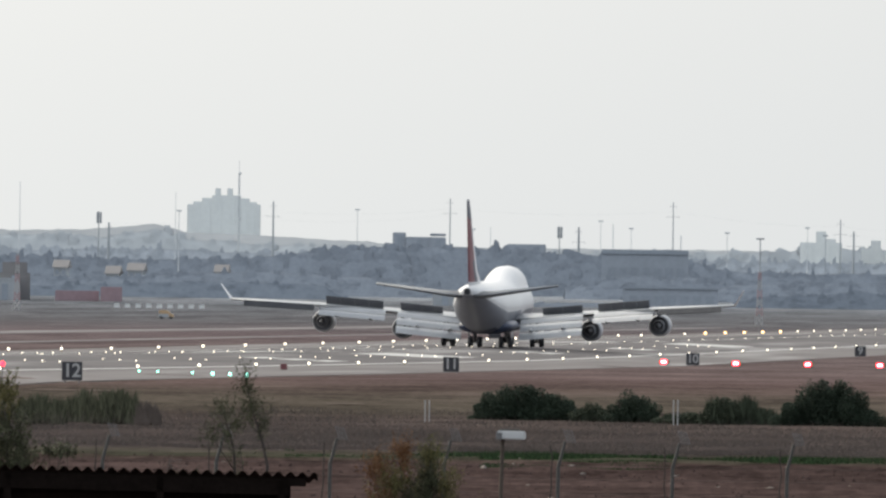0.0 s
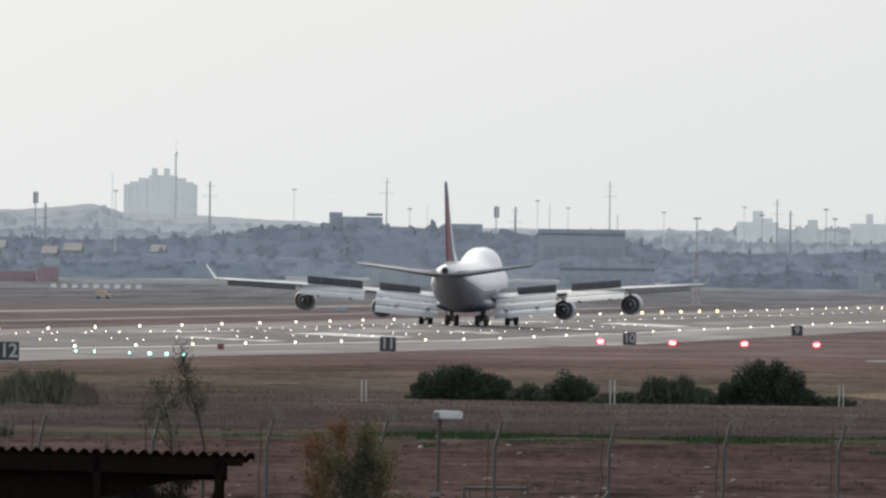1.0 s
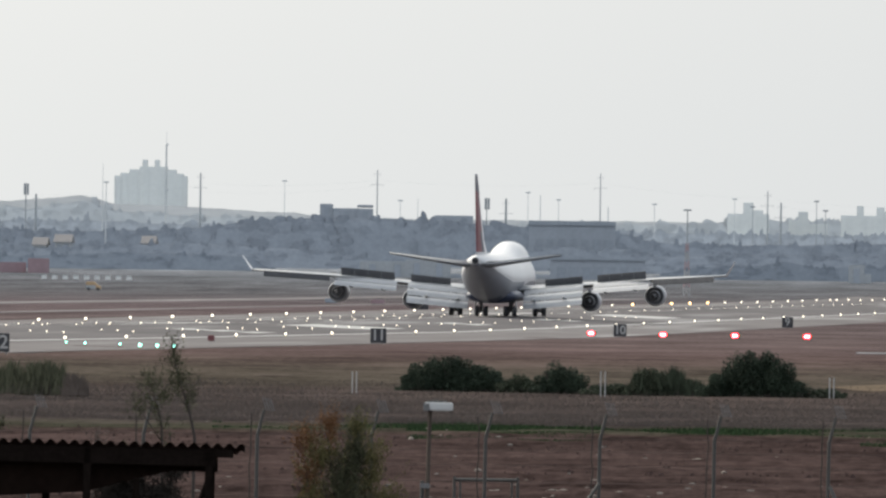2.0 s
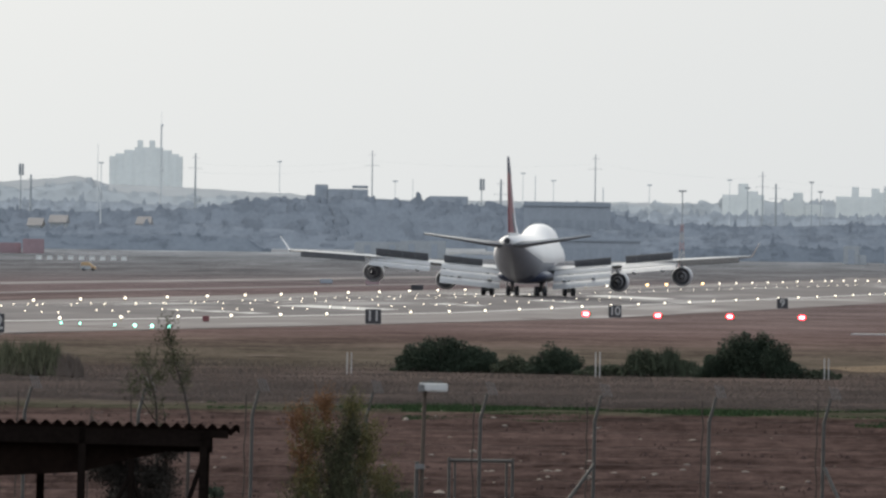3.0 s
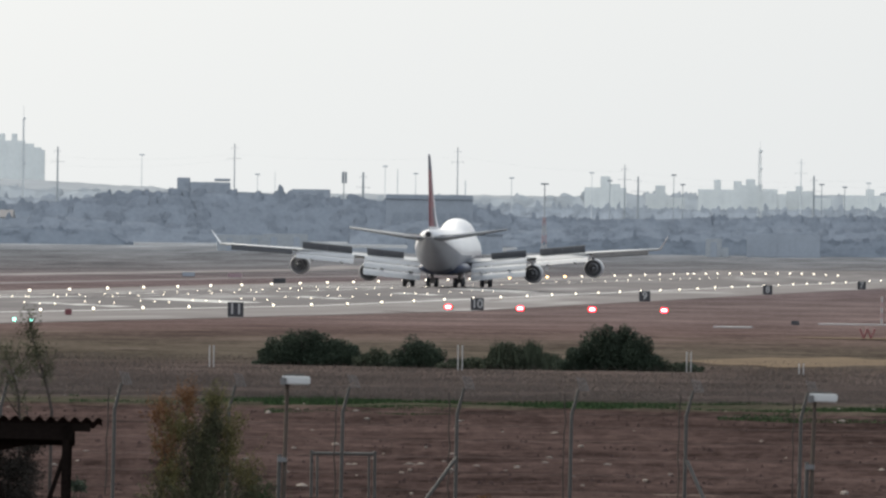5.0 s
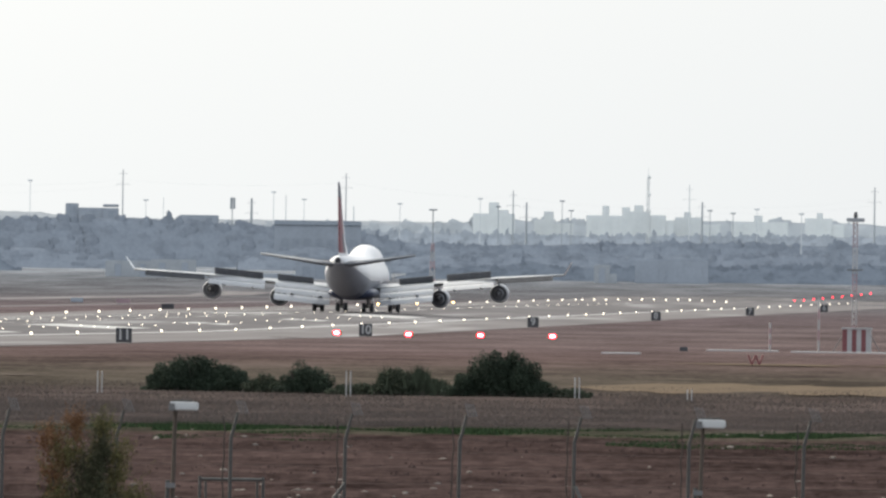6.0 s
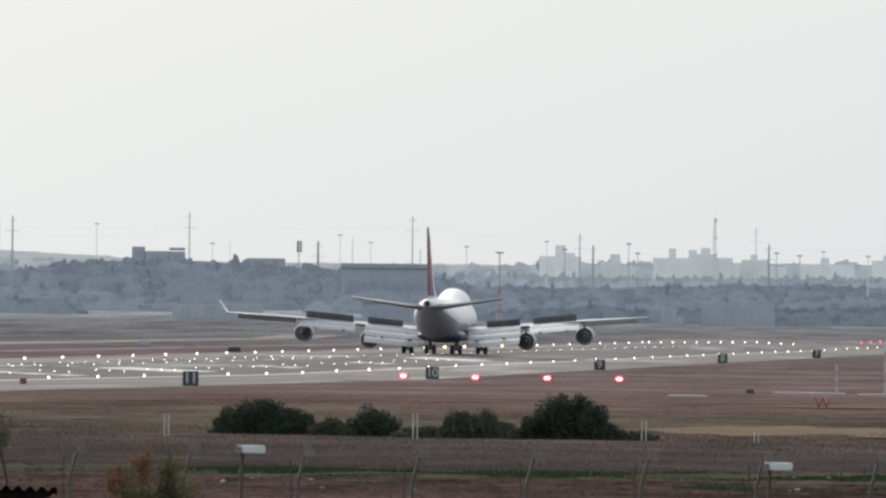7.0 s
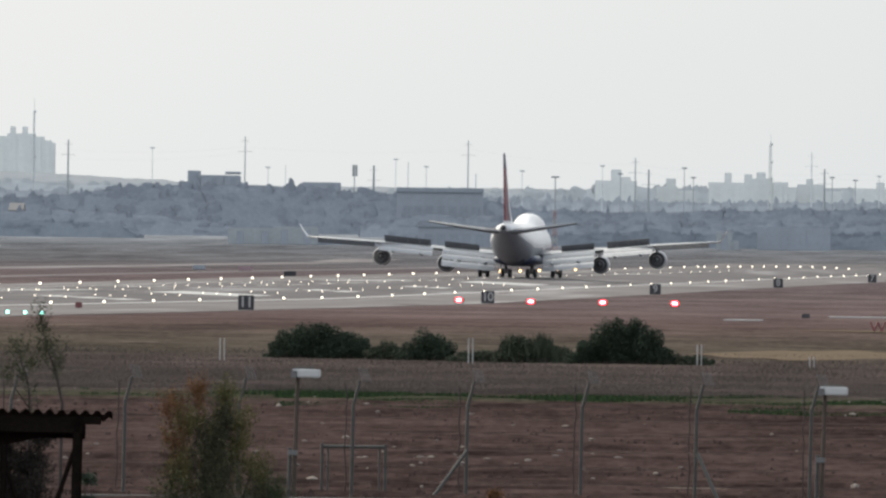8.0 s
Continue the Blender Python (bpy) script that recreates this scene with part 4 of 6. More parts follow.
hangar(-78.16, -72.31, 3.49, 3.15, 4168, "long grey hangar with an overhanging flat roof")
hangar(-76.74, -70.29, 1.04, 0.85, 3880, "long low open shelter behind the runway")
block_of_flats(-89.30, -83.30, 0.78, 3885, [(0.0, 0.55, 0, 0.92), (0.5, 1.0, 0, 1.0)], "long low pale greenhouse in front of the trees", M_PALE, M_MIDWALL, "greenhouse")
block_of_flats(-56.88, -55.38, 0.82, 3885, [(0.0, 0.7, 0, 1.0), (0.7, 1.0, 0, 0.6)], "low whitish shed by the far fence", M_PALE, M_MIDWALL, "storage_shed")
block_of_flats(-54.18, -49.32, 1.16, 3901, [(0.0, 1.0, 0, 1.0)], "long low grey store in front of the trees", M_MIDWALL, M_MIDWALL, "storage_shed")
def house(b, e_top, y, w, label):
    """A small house with a pitched tiled roof among the trees."""
    p = mark(b, y)
    h = high(e_top, y) - p.z
    t = thing("house", label, "house", Matrix.Translation(p))
    bm = bmesh.new()
    box(bm, -w / 2, w / 2, -4, 4, -0.5, h - 2.0)
    part("wall", bm, M_PALE, t, "pale plastered wall")
    bm = bmesh.new()
    loft(bm, [[Vector((x, -4.6, h - 2.1)), Vector((x, 0, h)), Vector((x, 4.6, h - 2.1)), Vector((x, 4.6, h - 2.3)), Vector((x, -4.6, h - 2.3))] for x in (-w / 2 - 0.5, w / 2 + 0.5)])
    part("roof", bm, M_TILE, t, "faded tiled roof")
    for s in (-0.25, 0.25):
        bm = bmesh.new()
        box(bm, s * w - 0.6, s * w + 0.6, -4.08, -3.9, h - 4.2, h - 2.8)
        part("window", bm, M_MIDDARK, t)
    return t


for b, e_, w in ((-114.07, 2.57, 3.6), (-109.06, 2.42, 4.2), (-110.60, 2.21, 3.4), (-103.36, 2.39, 3.2)):
    house(b, e_ - 0.25, 4222, w, "pale house with a faded tiled roof among trees")
block_of_flats(-118.27, -116.19, 2.12, 3885, [(0.0, 1.0, 0, 0.75), (0.1, 0.9, 0.74, 1.0)], "house with an orange tiled roof", M_TILE, M_MIDWALL, "house")
block_of_flats(-111.47, -110.04, 0.56, 3874, [(0.0, 1.0, 0, 1.0)], "red container beside the far road", M_FADED, M_FADED, "container")
block_of_flats(-114.49, -111.58, 0.68, 3877, [(0.0, 1.0, 0, 0.7)], "long reddish trailer beside the far road", M_FADED, M_MIDDARK, "trailer")
block_of_flats(-118.83, -116.94, 1.06, 3874, [(0.0, 1.0, 0, 0.9), (0.0, 1.0, 0.9, 1.0)], "low pale open shed", M_PALE, M_MIDDARK, "storage_shed")


# ---- masts, pylons and lamp poles on the skyline ----
def pole_mast(b, e, y, material, r=0.28, head="", label="thin steel mast in the haze", name="mast"):
    p = mark(b, y)
    h = high(e, y) - p.z
    t = thing(name, label, "mast", Matrix.Translation(p))
    bm = bmesh.new()
    spread = r * 1.5
    r = 0.09 if head == "lattice" else r * (0.95 if head == "arms" else 0.7)
    rod(bm, (0, 0, -0.3), (0, 0, h), r, r * 0.55, 8)
    part("pole", bm, material, t)
    if head == "lamp":
        bm = bmesh.new()
        box(bm, -0.75, 0.75, -0.4, 0.4, h - 0.1, h + 0.3, bevel=0.1)
        part("lamp_head", bm, material, t)
    if head == "cell":
        for k in range(3):
            bm = bmesh.new()
            a = k * math.tau / 3
            box(bm, -0.28, 0.28, -0.2, 0.2, h - 3.4, h - 0.2, pose(0.55 * math.cos(a), 0.55 * math.sin(a), 0), bevel=0.06)
            part("antenna_panel", bm, material, t)
    if head == "arms":
        for z, w in ((h - 1.2, 1.0), (h - 4.2, 1.9)):
            bm = bmesh.new()
            rod(bm, (-w, 0, z), (w, 0, z), 0.045)
            for s in (-1, 1):
                rod(bm, (s * w * 0.95, 0, z - 0.5), (s * w * 0.95, 0, z), 0.025)
            part("crossarm", bm, material, t)
    if head == "lattice":
        bm = bmesh.new()
        wide = spread
        for s in (-1, 1):
            for q in (-1, 1):
                rod(bm, (s * wide, q * wide, 0), (s * wide * 0.5, q * wide * 0.5, h * 0.9), 0.07, None, 5)
        k = 0
        while k * 1.6 < h * 0.88:
            z = k * 1.6
            w = wide * (1 - 0.5 * z / (h * 0.9))
            rod(bm, (-w, -w, z), (w, -w, z + 1.6), 0.06, None, 5)
            rod(bm, (w, -w, z), (-w, -w, z + 1.6), 0.06, None, 5)
            k += 1
        part("lattice", bm, material, t)
        for f in (0.55, 0.72, 0.9):
            bm = bmesh.new()
            spun(bm, [(-0.2, 0.25), (0.0, 0.42), (0.2, 0.25)], "y", 12, (wide * 0.7, -wide, h * f))
            part("dish", bm, material, t)
    return t


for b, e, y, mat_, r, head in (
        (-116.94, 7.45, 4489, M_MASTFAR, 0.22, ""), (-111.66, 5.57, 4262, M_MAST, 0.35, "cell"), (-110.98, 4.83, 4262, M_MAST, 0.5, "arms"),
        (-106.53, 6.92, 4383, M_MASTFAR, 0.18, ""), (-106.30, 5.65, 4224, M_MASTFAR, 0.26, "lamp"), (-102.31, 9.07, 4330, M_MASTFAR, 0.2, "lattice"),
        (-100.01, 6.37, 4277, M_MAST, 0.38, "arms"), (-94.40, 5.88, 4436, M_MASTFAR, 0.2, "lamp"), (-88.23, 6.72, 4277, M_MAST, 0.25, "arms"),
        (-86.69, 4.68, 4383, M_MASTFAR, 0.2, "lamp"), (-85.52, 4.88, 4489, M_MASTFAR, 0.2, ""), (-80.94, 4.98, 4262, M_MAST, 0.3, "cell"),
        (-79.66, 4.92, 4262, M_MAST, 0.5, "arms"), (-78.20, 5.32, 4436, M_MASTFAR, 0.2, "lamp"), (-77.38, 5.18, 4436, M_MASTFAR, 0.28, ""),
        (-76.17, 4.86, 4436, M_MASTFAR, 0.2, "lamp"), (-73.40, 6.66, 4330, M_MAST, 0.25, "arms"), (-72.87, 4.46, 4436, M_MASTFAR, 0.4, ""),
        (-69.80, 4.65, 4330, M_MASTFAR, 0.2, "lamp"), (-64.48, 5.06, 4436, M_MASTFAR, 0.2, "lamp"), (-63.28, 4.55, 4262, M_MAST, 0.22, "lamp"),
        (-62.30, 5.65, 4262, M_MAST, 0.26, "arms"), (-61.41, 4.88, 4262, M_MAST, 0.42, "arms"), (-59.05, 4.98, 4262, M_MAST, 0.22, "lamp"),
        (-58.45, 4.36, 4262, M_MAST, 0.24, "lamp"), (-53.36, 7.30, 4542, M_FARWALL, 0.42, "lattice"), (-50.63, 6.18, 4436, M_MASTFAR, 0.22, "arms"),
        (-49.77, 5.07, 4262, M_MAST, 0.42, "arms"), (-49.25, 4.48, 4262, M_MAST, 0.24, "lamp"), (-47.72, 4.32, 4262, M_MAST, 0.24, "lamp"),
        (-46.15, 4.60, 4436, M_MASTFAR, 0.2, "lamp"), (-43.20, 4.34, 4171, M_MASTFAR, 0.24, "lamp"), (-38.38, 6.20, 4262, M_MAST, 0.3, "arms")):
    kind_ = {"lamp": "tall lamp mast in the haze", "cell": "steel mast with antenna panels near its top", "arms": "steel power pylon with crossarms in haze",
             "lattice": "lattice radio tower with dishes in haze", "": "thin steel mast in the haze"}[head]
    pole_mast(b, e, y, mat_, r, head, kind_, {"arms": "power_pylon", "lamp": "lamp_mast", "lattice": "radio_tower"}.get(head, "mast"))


# power lines between the pylons
def power_line(a, b, y, sag):
    bm = bmesh.new()
    pts = []
    for i in range(13):
        f = i / 12
        x = (a[0] + (b[0] - a[0]) * f) * y / 1000
        pts.append(Vector((x, y, high(a[1] + (b[1] - a[1]) * f, y) - sag * 4 * f * (1 - f))))
    for p, q in zip(pts, pts[1:]):
        rod(bm, p, q, 0.011, None, 4)
    return tagged(part("power_line", bm, M_MASTFAR), "thin sagging overhead power line", "cable", kind="structure")


for b0, e0, b1, e1, y in ((-100.01, 5.73, -88.23, 6.04, 4277), (-100.01, 5.13, -88.23, 5.67, 4277), (-88.23, 6.04, -73.40, 6.02, 4288),
                          (-73.40, 6.09, -62.30, 5.20, 4256), (-62.30, 5.20, -49.77, 4.70, 4171), (-61.41, 4.61, -49.77, 4.40, 4118),
                          (-49.77, 4.77, -38.38, 5.45, 4097), (-49.77, 4.40, -38.38, 5.01, 4097), (-111.66, 4.82, -100.01, 5.51, 4251)):
    power_line((b0, e0), (b1, e1), y, 1.2)


# ---- things on the airfield, this side of the runway ----
def instrument_mast(b, y, e_top):
    p = mark(b, y)
    h = high(e_top, y) - p.z
    t = thing("antenna_mast", "red and white lattice antenna mast with a dark top platform", "mast", Matrix.Translation(p))
    n = 5
    for i in range(n):
        bm = bmesh.new()
        z0, z1 = h * 0.93 * i / n, h * 0.93 * (i + 1) / n
        for sx in (-0.2, 0.2):
            for sy in (-0.2, 0.2):
                rod(bm, (sx, sy, z0), (sx, sy, z1), 0.035, None, 6)
        k = z0
        while k < z1 - 0.2:
            for s in (-1, 1):
                rod(bm, (-0.2 * s, -0.2, k), (0.2 * s, -0.2, min(z1, k + 0.55)), 0.03, None, 5)
            k += 0.55
        part("mast_section", bm, (M_FADED, M_BANNER)[i % 2], t, ("red lattice section", "white lattice section")[i % 2])
    for z, w in ((h * 0.93, 0.85), (h * 0.58, 0.75)):
        bm = bmesh.new()
        box(bm, -w, w, -0.5, 0.5, z, z + (0.36 if w > 0.8 else 0.12), bevel=0.03)
        part("platform", bm, M_MAST if w > 0.8 else M_STEEL, t, "small maintenance platform")
    bm = bmesh.new()
    spun(bm, [(h * 0.93 + 0.36, 0.16), (h * 0.97, 0.2), (h, 0.14)], "z", 10)
    part("beacon", bm, M_DARK, t)
    return t


instrument_mast(-39.62, 1450, 4.54)


def banded_lamp_mast(b, y, e_top, split, label):
    """A tapered lattice mast in red and white bands, with a slim lamp pole above it."""
    p = mark(b, y)
    h = high(e_top, y) - p.z
    t = thing("lamp_mast", label, "mast", Matrix.Translation(p))
    n, low = 6, h * split
    for i in range(n):
        bm = bmesh.new()
        z0, z1 = low * i / n, low * (i + 1) / n
        w0, w1 = 0.75 - 0.5 * i / n, 0.75 - 0.5 * (i + 1) / n
        for sx in (-1, 1):
            for sy in (-1, 1):
                rod(bm, (sx * w0, sy * w0, z0), (sx * w1, sy * w1, z1), 0.09, None, 6)
        for s in (-1, 1):
            for sy in (-1, 1):
                rod(bm, (-s * w0, sy * w0, z0), (s * w1, sy * w1, z1), 0.07, None, 5)
        part("mast_section", bm, (M_BANNER, M_BAND)[i % 2], t, ("white lattice section", "red lattice section")[i % 2])
    bm = bmesh.new()
    rod(bm, (0, 0, low - 0.2), (0, 0, h), 0.16, 0.12, 8)
    part("pole", bm, M_MAST, t)
    if split < 0.9:
        bm = bmesh.new()
        box(bm, -0.95, 0.95, -0.4, 0.4, h - 0.1, h + 0.25, bevel=0.08)
        part("lamp_head", bm, M_MAST, t)
    return t


banded_lamp_mast(-67.60, 3450, 4.29, 0.62, "tall lamp mast on a red and white lattice base")
banded_lamp_mast(-117.05, 3600, 2.74, 0.96, "faded red and white lattice mast beyond the taxiway")


def barrier_block(b, y):
    """A moulded road barrier: a wide foot, sloping sides and a narrow top."""
    t = thing("barrier_block", "white plastic road barrier block beside the far road", "barrier", Matrix.Translation(mark(b, y)), "white barrier blocks")
    bm = bmesh.new()
    prof = [(-0.4, 0.0), (-0.4, 0.2), (-0.18, 0.5), (-0.14, 1.0), (0.14, 1.0), (0.18, 0.5), (0.4, 0.2), (0.4, 0.0)]
    loft(bm, [[Vector((x, q, z)) for q, z in prof] for x in (-0.62, 0.62)])
    part("block", bm, M_BOX, t)
    bm = bmesh.new()
    rod(bm, (-0.35, 0, 0.98), (-0.35, 0, 1.1), 0.08)
    part("cap", bm, M_STEEL, t)
    return t


for k in range(9):
    barrier_block(-110.37 + 0.71 * k, 3700)


def service_van(b, y):
    """A small service van seen from far off: box body, sloped cab, four wheels, roof beacon."""
    t = thing("service_van", "orange and pale airfield service van beside the taxiway", "van", Matrix.Translation(mark(b, y)))
    bm = bmesh.new()
    box(bm, -1.6, 0.7, -0.85, 0.85, 0.35, 1.15, bevel=0.06)
    body = part("lower_body", bm, M_PALE, t, "pale lower body")
    bm = bmesh.new()
    box(bm, -1.55, 0.3, -0.82, 0.82, 1.15, 1.95, bevel=0.08)
    part("upper_body", bm, M_VAN, t, "orange upper body")
    bm = bmesh.new()
    loft(bm, [[Vector((0.7, q, 0.35)), Vector((1.7, q, 0.4)), Vector((1.65, q, 1.0)), Vector((1.1, q, 1.15)), Vector((0.32, q, 1.9)), Vector((0.3, q, 1.15))] for q in (-0.82, 0.82)])
    part("cab", bm, M_VAN, t)
    for x in (-1.05, 1.1):
        for q in (-0.8, 0.8):
            bm = bmesh.new()
            spun(bm, [(-0.1, 0.2), (-0.1, 0.33), (0.1, 0.33), (0.1, 0.2)], "y", 16, (x, q, 0.33))
            part("wheel", bm, M_RUBBER, t)
    bm = bmesh.new()
    spun(bm, [(1.95, 0.12), (2.1, 0.12), (2.18, 0.05)], "z", 10, (-0.5, 0, 0))
    part("beacon", bm, M_BAND, t)
    return t


service_van(-107.07, 3430)


def striped_shelter(b, y, w, h):
    t = thing("equipment_shelter", "small red and white striped equipment shelter with a pale roof", "shelter", Matrix.Translation(mark(b, y)))
    for i in range(6):
        bm = bmesh.new()
        x = -w / 2 + w * i / 6
        box(bm, x, x + w / 6, -1.2, 1.2, 0, h)
        part("panel", bm, (M_ORANGE, M_BANNER)[i % 2], t, ("red wall panel", "white wall panel")[i % 2])
    bm = bmesh.new()
    box(bm, -w / 2 - 0.1, w / 2 + 0.1, -1.35, 1.35, h, h + 0.16, bevel=0.04)
    part("roof", bm, M_BANNER, t)
    for s in (-1, 1):
        bm = bmesh.new()
        rod(bm, (s * (w / 2 + 0.9), -0.6, 0), (s * (w / 2), -0.6, h * 0.75), 0.04)
        part("brace", bm, M_STEEL, t)
    return t


striped_shelter(-39.42, 1425, 2.65, 2.15)


def stake(b, y, h):
    t = thing("marker_stake", "thin red and white banded marker stake in the soil", "marker", Matrix.Translation(mark(b, y)), "marker stakes")
    for i in range(5):
        bm = bmesh.new()
        rod(bm, (0, 0, h * i / 5), (0, 0, h * (i + 1) / 5), 0.09)
        part("band", bm, (M_BANNER, M_FADED)[i % 2], t)
    return t


stake(-45.17, 1460, 2.6)
stake(-41.96, 1450, 5.0)


def barrier(b, y):
    t = thing("barrier", "low orange zigzag barrier on the bare soil", "barrier", Matrix.Translation(mark(b, y)))
    for i in range(4):
        bm = bmesh.new()
        x = -0.5 + 0.27 * i
        rod(bm, (x, 0, 0.75 if i % 2 == 0 else 0.05), (x + 0.27, 0, 0.05 if i % 2 == 0 else 0.75), 0.07)
        part("rail", bm, M_ORANGE, t)
    return t


barrier(-46.14, 1105)


def slab(b0, b1, y, label):
    x0, x1 = b0 * y / 1000, b1 * y / 1000
    z = ground_z((x0 + x1) / 2, y)
    bm = bmesh.new()
    box(bm, x0, x1, y - 2.5, y + 2.5, z - 0.1, z + 0.10, bevel=0.03)
    return tagged(part("concrete_slab", bm, M_BANNER), label, "slab", kind="structure")


slab(-49.31, -44.65, 1415, "thin pale concrete slab in the soil")
slab(-43.71, -36.44, 1400, "pale concrete slab under the shelter")
slab(-56.23, -53.80, 1305, "thin pale concrete strip in the soil")


def field_box(b, y, w, h, material, label, name="junction_box"):
    p = mark(b, y)
    t = thing(name, label, "box", Matrix.Translation(p))
    bm = bmesh.new()
    box(bm, -w / 2, w / 2, -0.3, 0.3, 0.05, h, bevel=0.04)
    part("housing", bm, material, t)
    bm = bmesh.new()
    box(bm, -w / 2 - 0.08, w / 2 + 0.08, -0.38, 0.38, -0.03, 0.06)
    part("plinth", bm, M_CONCRETE, t)
    return t


field_box(-99.17, 1330, 0.55, 0.55, M_ORANGE, "small red box at the runway's edge")
field_box(-85.14, 2330, 1.9, 0.8, M_SIGN, "dark low board beyond the runway", "low_board")
field_box(-91.19, 2700, 2.2, 0.8, M_MIDDARK, "dark low board beyond the runway", "low_board")
field_box(-88.11, 2650, 2.4, 0.8, M_FADED, "faded reddish low board beyond the runway", "low_board")
field_box(-50.88, 1390, 0.7, 0.4, M_DARK, "dark low box in the bare soil")


# ---- shrubs ----
def leafy(name, b0, b1, e_top, y, material, label, count, grain, seed):
    """A shrub: short stems and an uneven crown of small leaves."""
    rng = np.random.default_rng(seed)
    x0, x1 = b0 * y / 1000, b1 * y / 1000
    z0 = ground_z((x0 + x1) / 2, y)
    h, w = (high(e_top, y) - z0) * 1.12, (x1 - x0) * 1.08
    t = thing(name, label, "shrub", pose((x0 + x1) / 2, y, z0))
    bm = bmesh.new()
    for i in range(7):
        x = rng.uniform(-0.3, 0.3) * w
        rod(bm, (x * 0.4, rng.uniform(-0.2, 0.2), -0.1), (x, rng.uniform(-0.5, 0.5), h * rng.uniform(0.4, 0.7)), 0.06, 0.02, 6)
    part("stem_clump", bm, M_BARK, t)
    verts, faces = [], []
    n = max(5, int(w / 0.7))
    for i in range(n):
        f = (i + 0.5) / n
        hh = h * (0.4 + 0.63 * math.sin(math.pi * f) ** 0.8) * rng.uniform(0.82, 1.0)
        clumps(rng, ((f - 0.5) * w * 0.82, rng.uniform(-0.4, 0.4), hh * 0.37), (w / n * 1.5, 1.1, hh * 0.64), int(count * 1.8) // n, grain, verts, faces)
        clumps(rng, ((f - 0.5) * w * 0.9, rng.uniform(-0.3, 0.3), hh * 0.16), (w / n * 1.3, 1.0, hh * 0.35), int(count * 0.6) // n, grain, verts, faces)
    verts = [(a, b, max(0.02, c)) for a, b, c in verts]
    tagged(raw("crown", verts, faces, material, t), kind="stuff")
    return t


leafy("bush", -66.45, -59.79, -4.61, 855, M_BUSH, "dense dark green rounded bush", 14000, 0.07, 21)
leafy("bush", -86.53, -79.66, -5.15, 870, M_BUSH, "broad dark green bush with a low skirt", 13000, 0.07, 22)
leafy("bush", -77.59, -74.14, -5.91, 866, M_BUSH, "small dark green bush", 5200, 0.07, 23)
leafy("shrub", -79.84, -77.40, -6.63, 868, M_SHRUB, "low grey-green shrub between bushes", 2200, 0.075, 24)
leafy("shrub", -74.21, -70.65, -7.14, 862, M_SHRUB, "low grey-green shrub between bushes", 2600, 0.075, 25)
leafy("shrub", -71.40, -68.59, -5.98, 860, M_SHRUB, "ragged grey-green shrub with upright shoots", 3400, 0.075, 26)
leafy("shrub", -68.96, -66.42, -6.54, 862, M_SHRUB, "ragged grey-green shrub with thin crown", 2400, 0.075, 27)
leafy("shrub", -59.67, -57.17, -7.31, 855, M_SHRUB, "low straggling shrub beside the bush", 700, 0.10, 28)
def reeds(name, b0, b1, e_top, y, material, label, count, seed):
    """A stand of upright leafy shoots of uneven height."""
    rng = np.random.default_rng(seed)
    x0, x1 = b0 * y / 1000, b1 * y / 1000
    z0 = ground_z((x0 + x1) / 2, y)
    h, w = high(e_top, y) - z0, x1 - x0
    t = thing(name, label, "shrub", pose((x0 + x1) / 2, y, z0))
    verts, faces = [], []
    for i in range(count):
        x = rng.uniform(-0.5, 0.5) * w
        clump = 0.62 + 0.38 * noise.noise(Vector((x * 1.1, seed, 0))) + 0.12 * noise.noise(Vector((x * 4.0, seed, 3)))
        top = h * clump * rng.uniform(0.2, 1.12) * (1 - 0.5 * abs(2 * x / w) ** 4)
        foot = top * rng.uniform(0.0, 0.55)
        dy, lean, r = rng.normal(0, 0.7), rng.normal(0, 0.16), rng.uniform(0.03, 0.075)
        k = len(verts)
        verts += [(x - r, dy, foot), (x + r, dy, foot), (x + lean * (top - foot) + r * 0.5, dy, foot + (top - foot) * 0.7), (x + lean * (top - foot) * 1.4, dy, top)]
        faces += [(k, k + 1, k + 2), (k, k + 2, k + 3)]
    tagged(raw("foliage", verts, faces, material, t), kind="stuff")
    return t


reeds("reed_stand", -116.90, -113.73, -5.51, 800, M_REED, "tall grey-green reedy shrub in dry grass", 1700, 31)
reeds("reed_stand", -114.18, -111.61, -5.63, 812, M_REED, "dark reedy shrub among dry grass", 1100, 32)
reeds("reed_stand", -111.99, -108.90, -5.07, 805, M_REED, "tall grey-green reedy shrub in dry grass", 1900, 33)
reeds("reed_stand", -108.90, -107.39, -6.01, 800, M_DRY, "thin dry brown stand of stalks", 500, 34)
reeds("reed_stand", -71.36, -66.49, -5.37, 861, M_SHRUB, "ragged upright shoots among the bushes", 1500, 35)


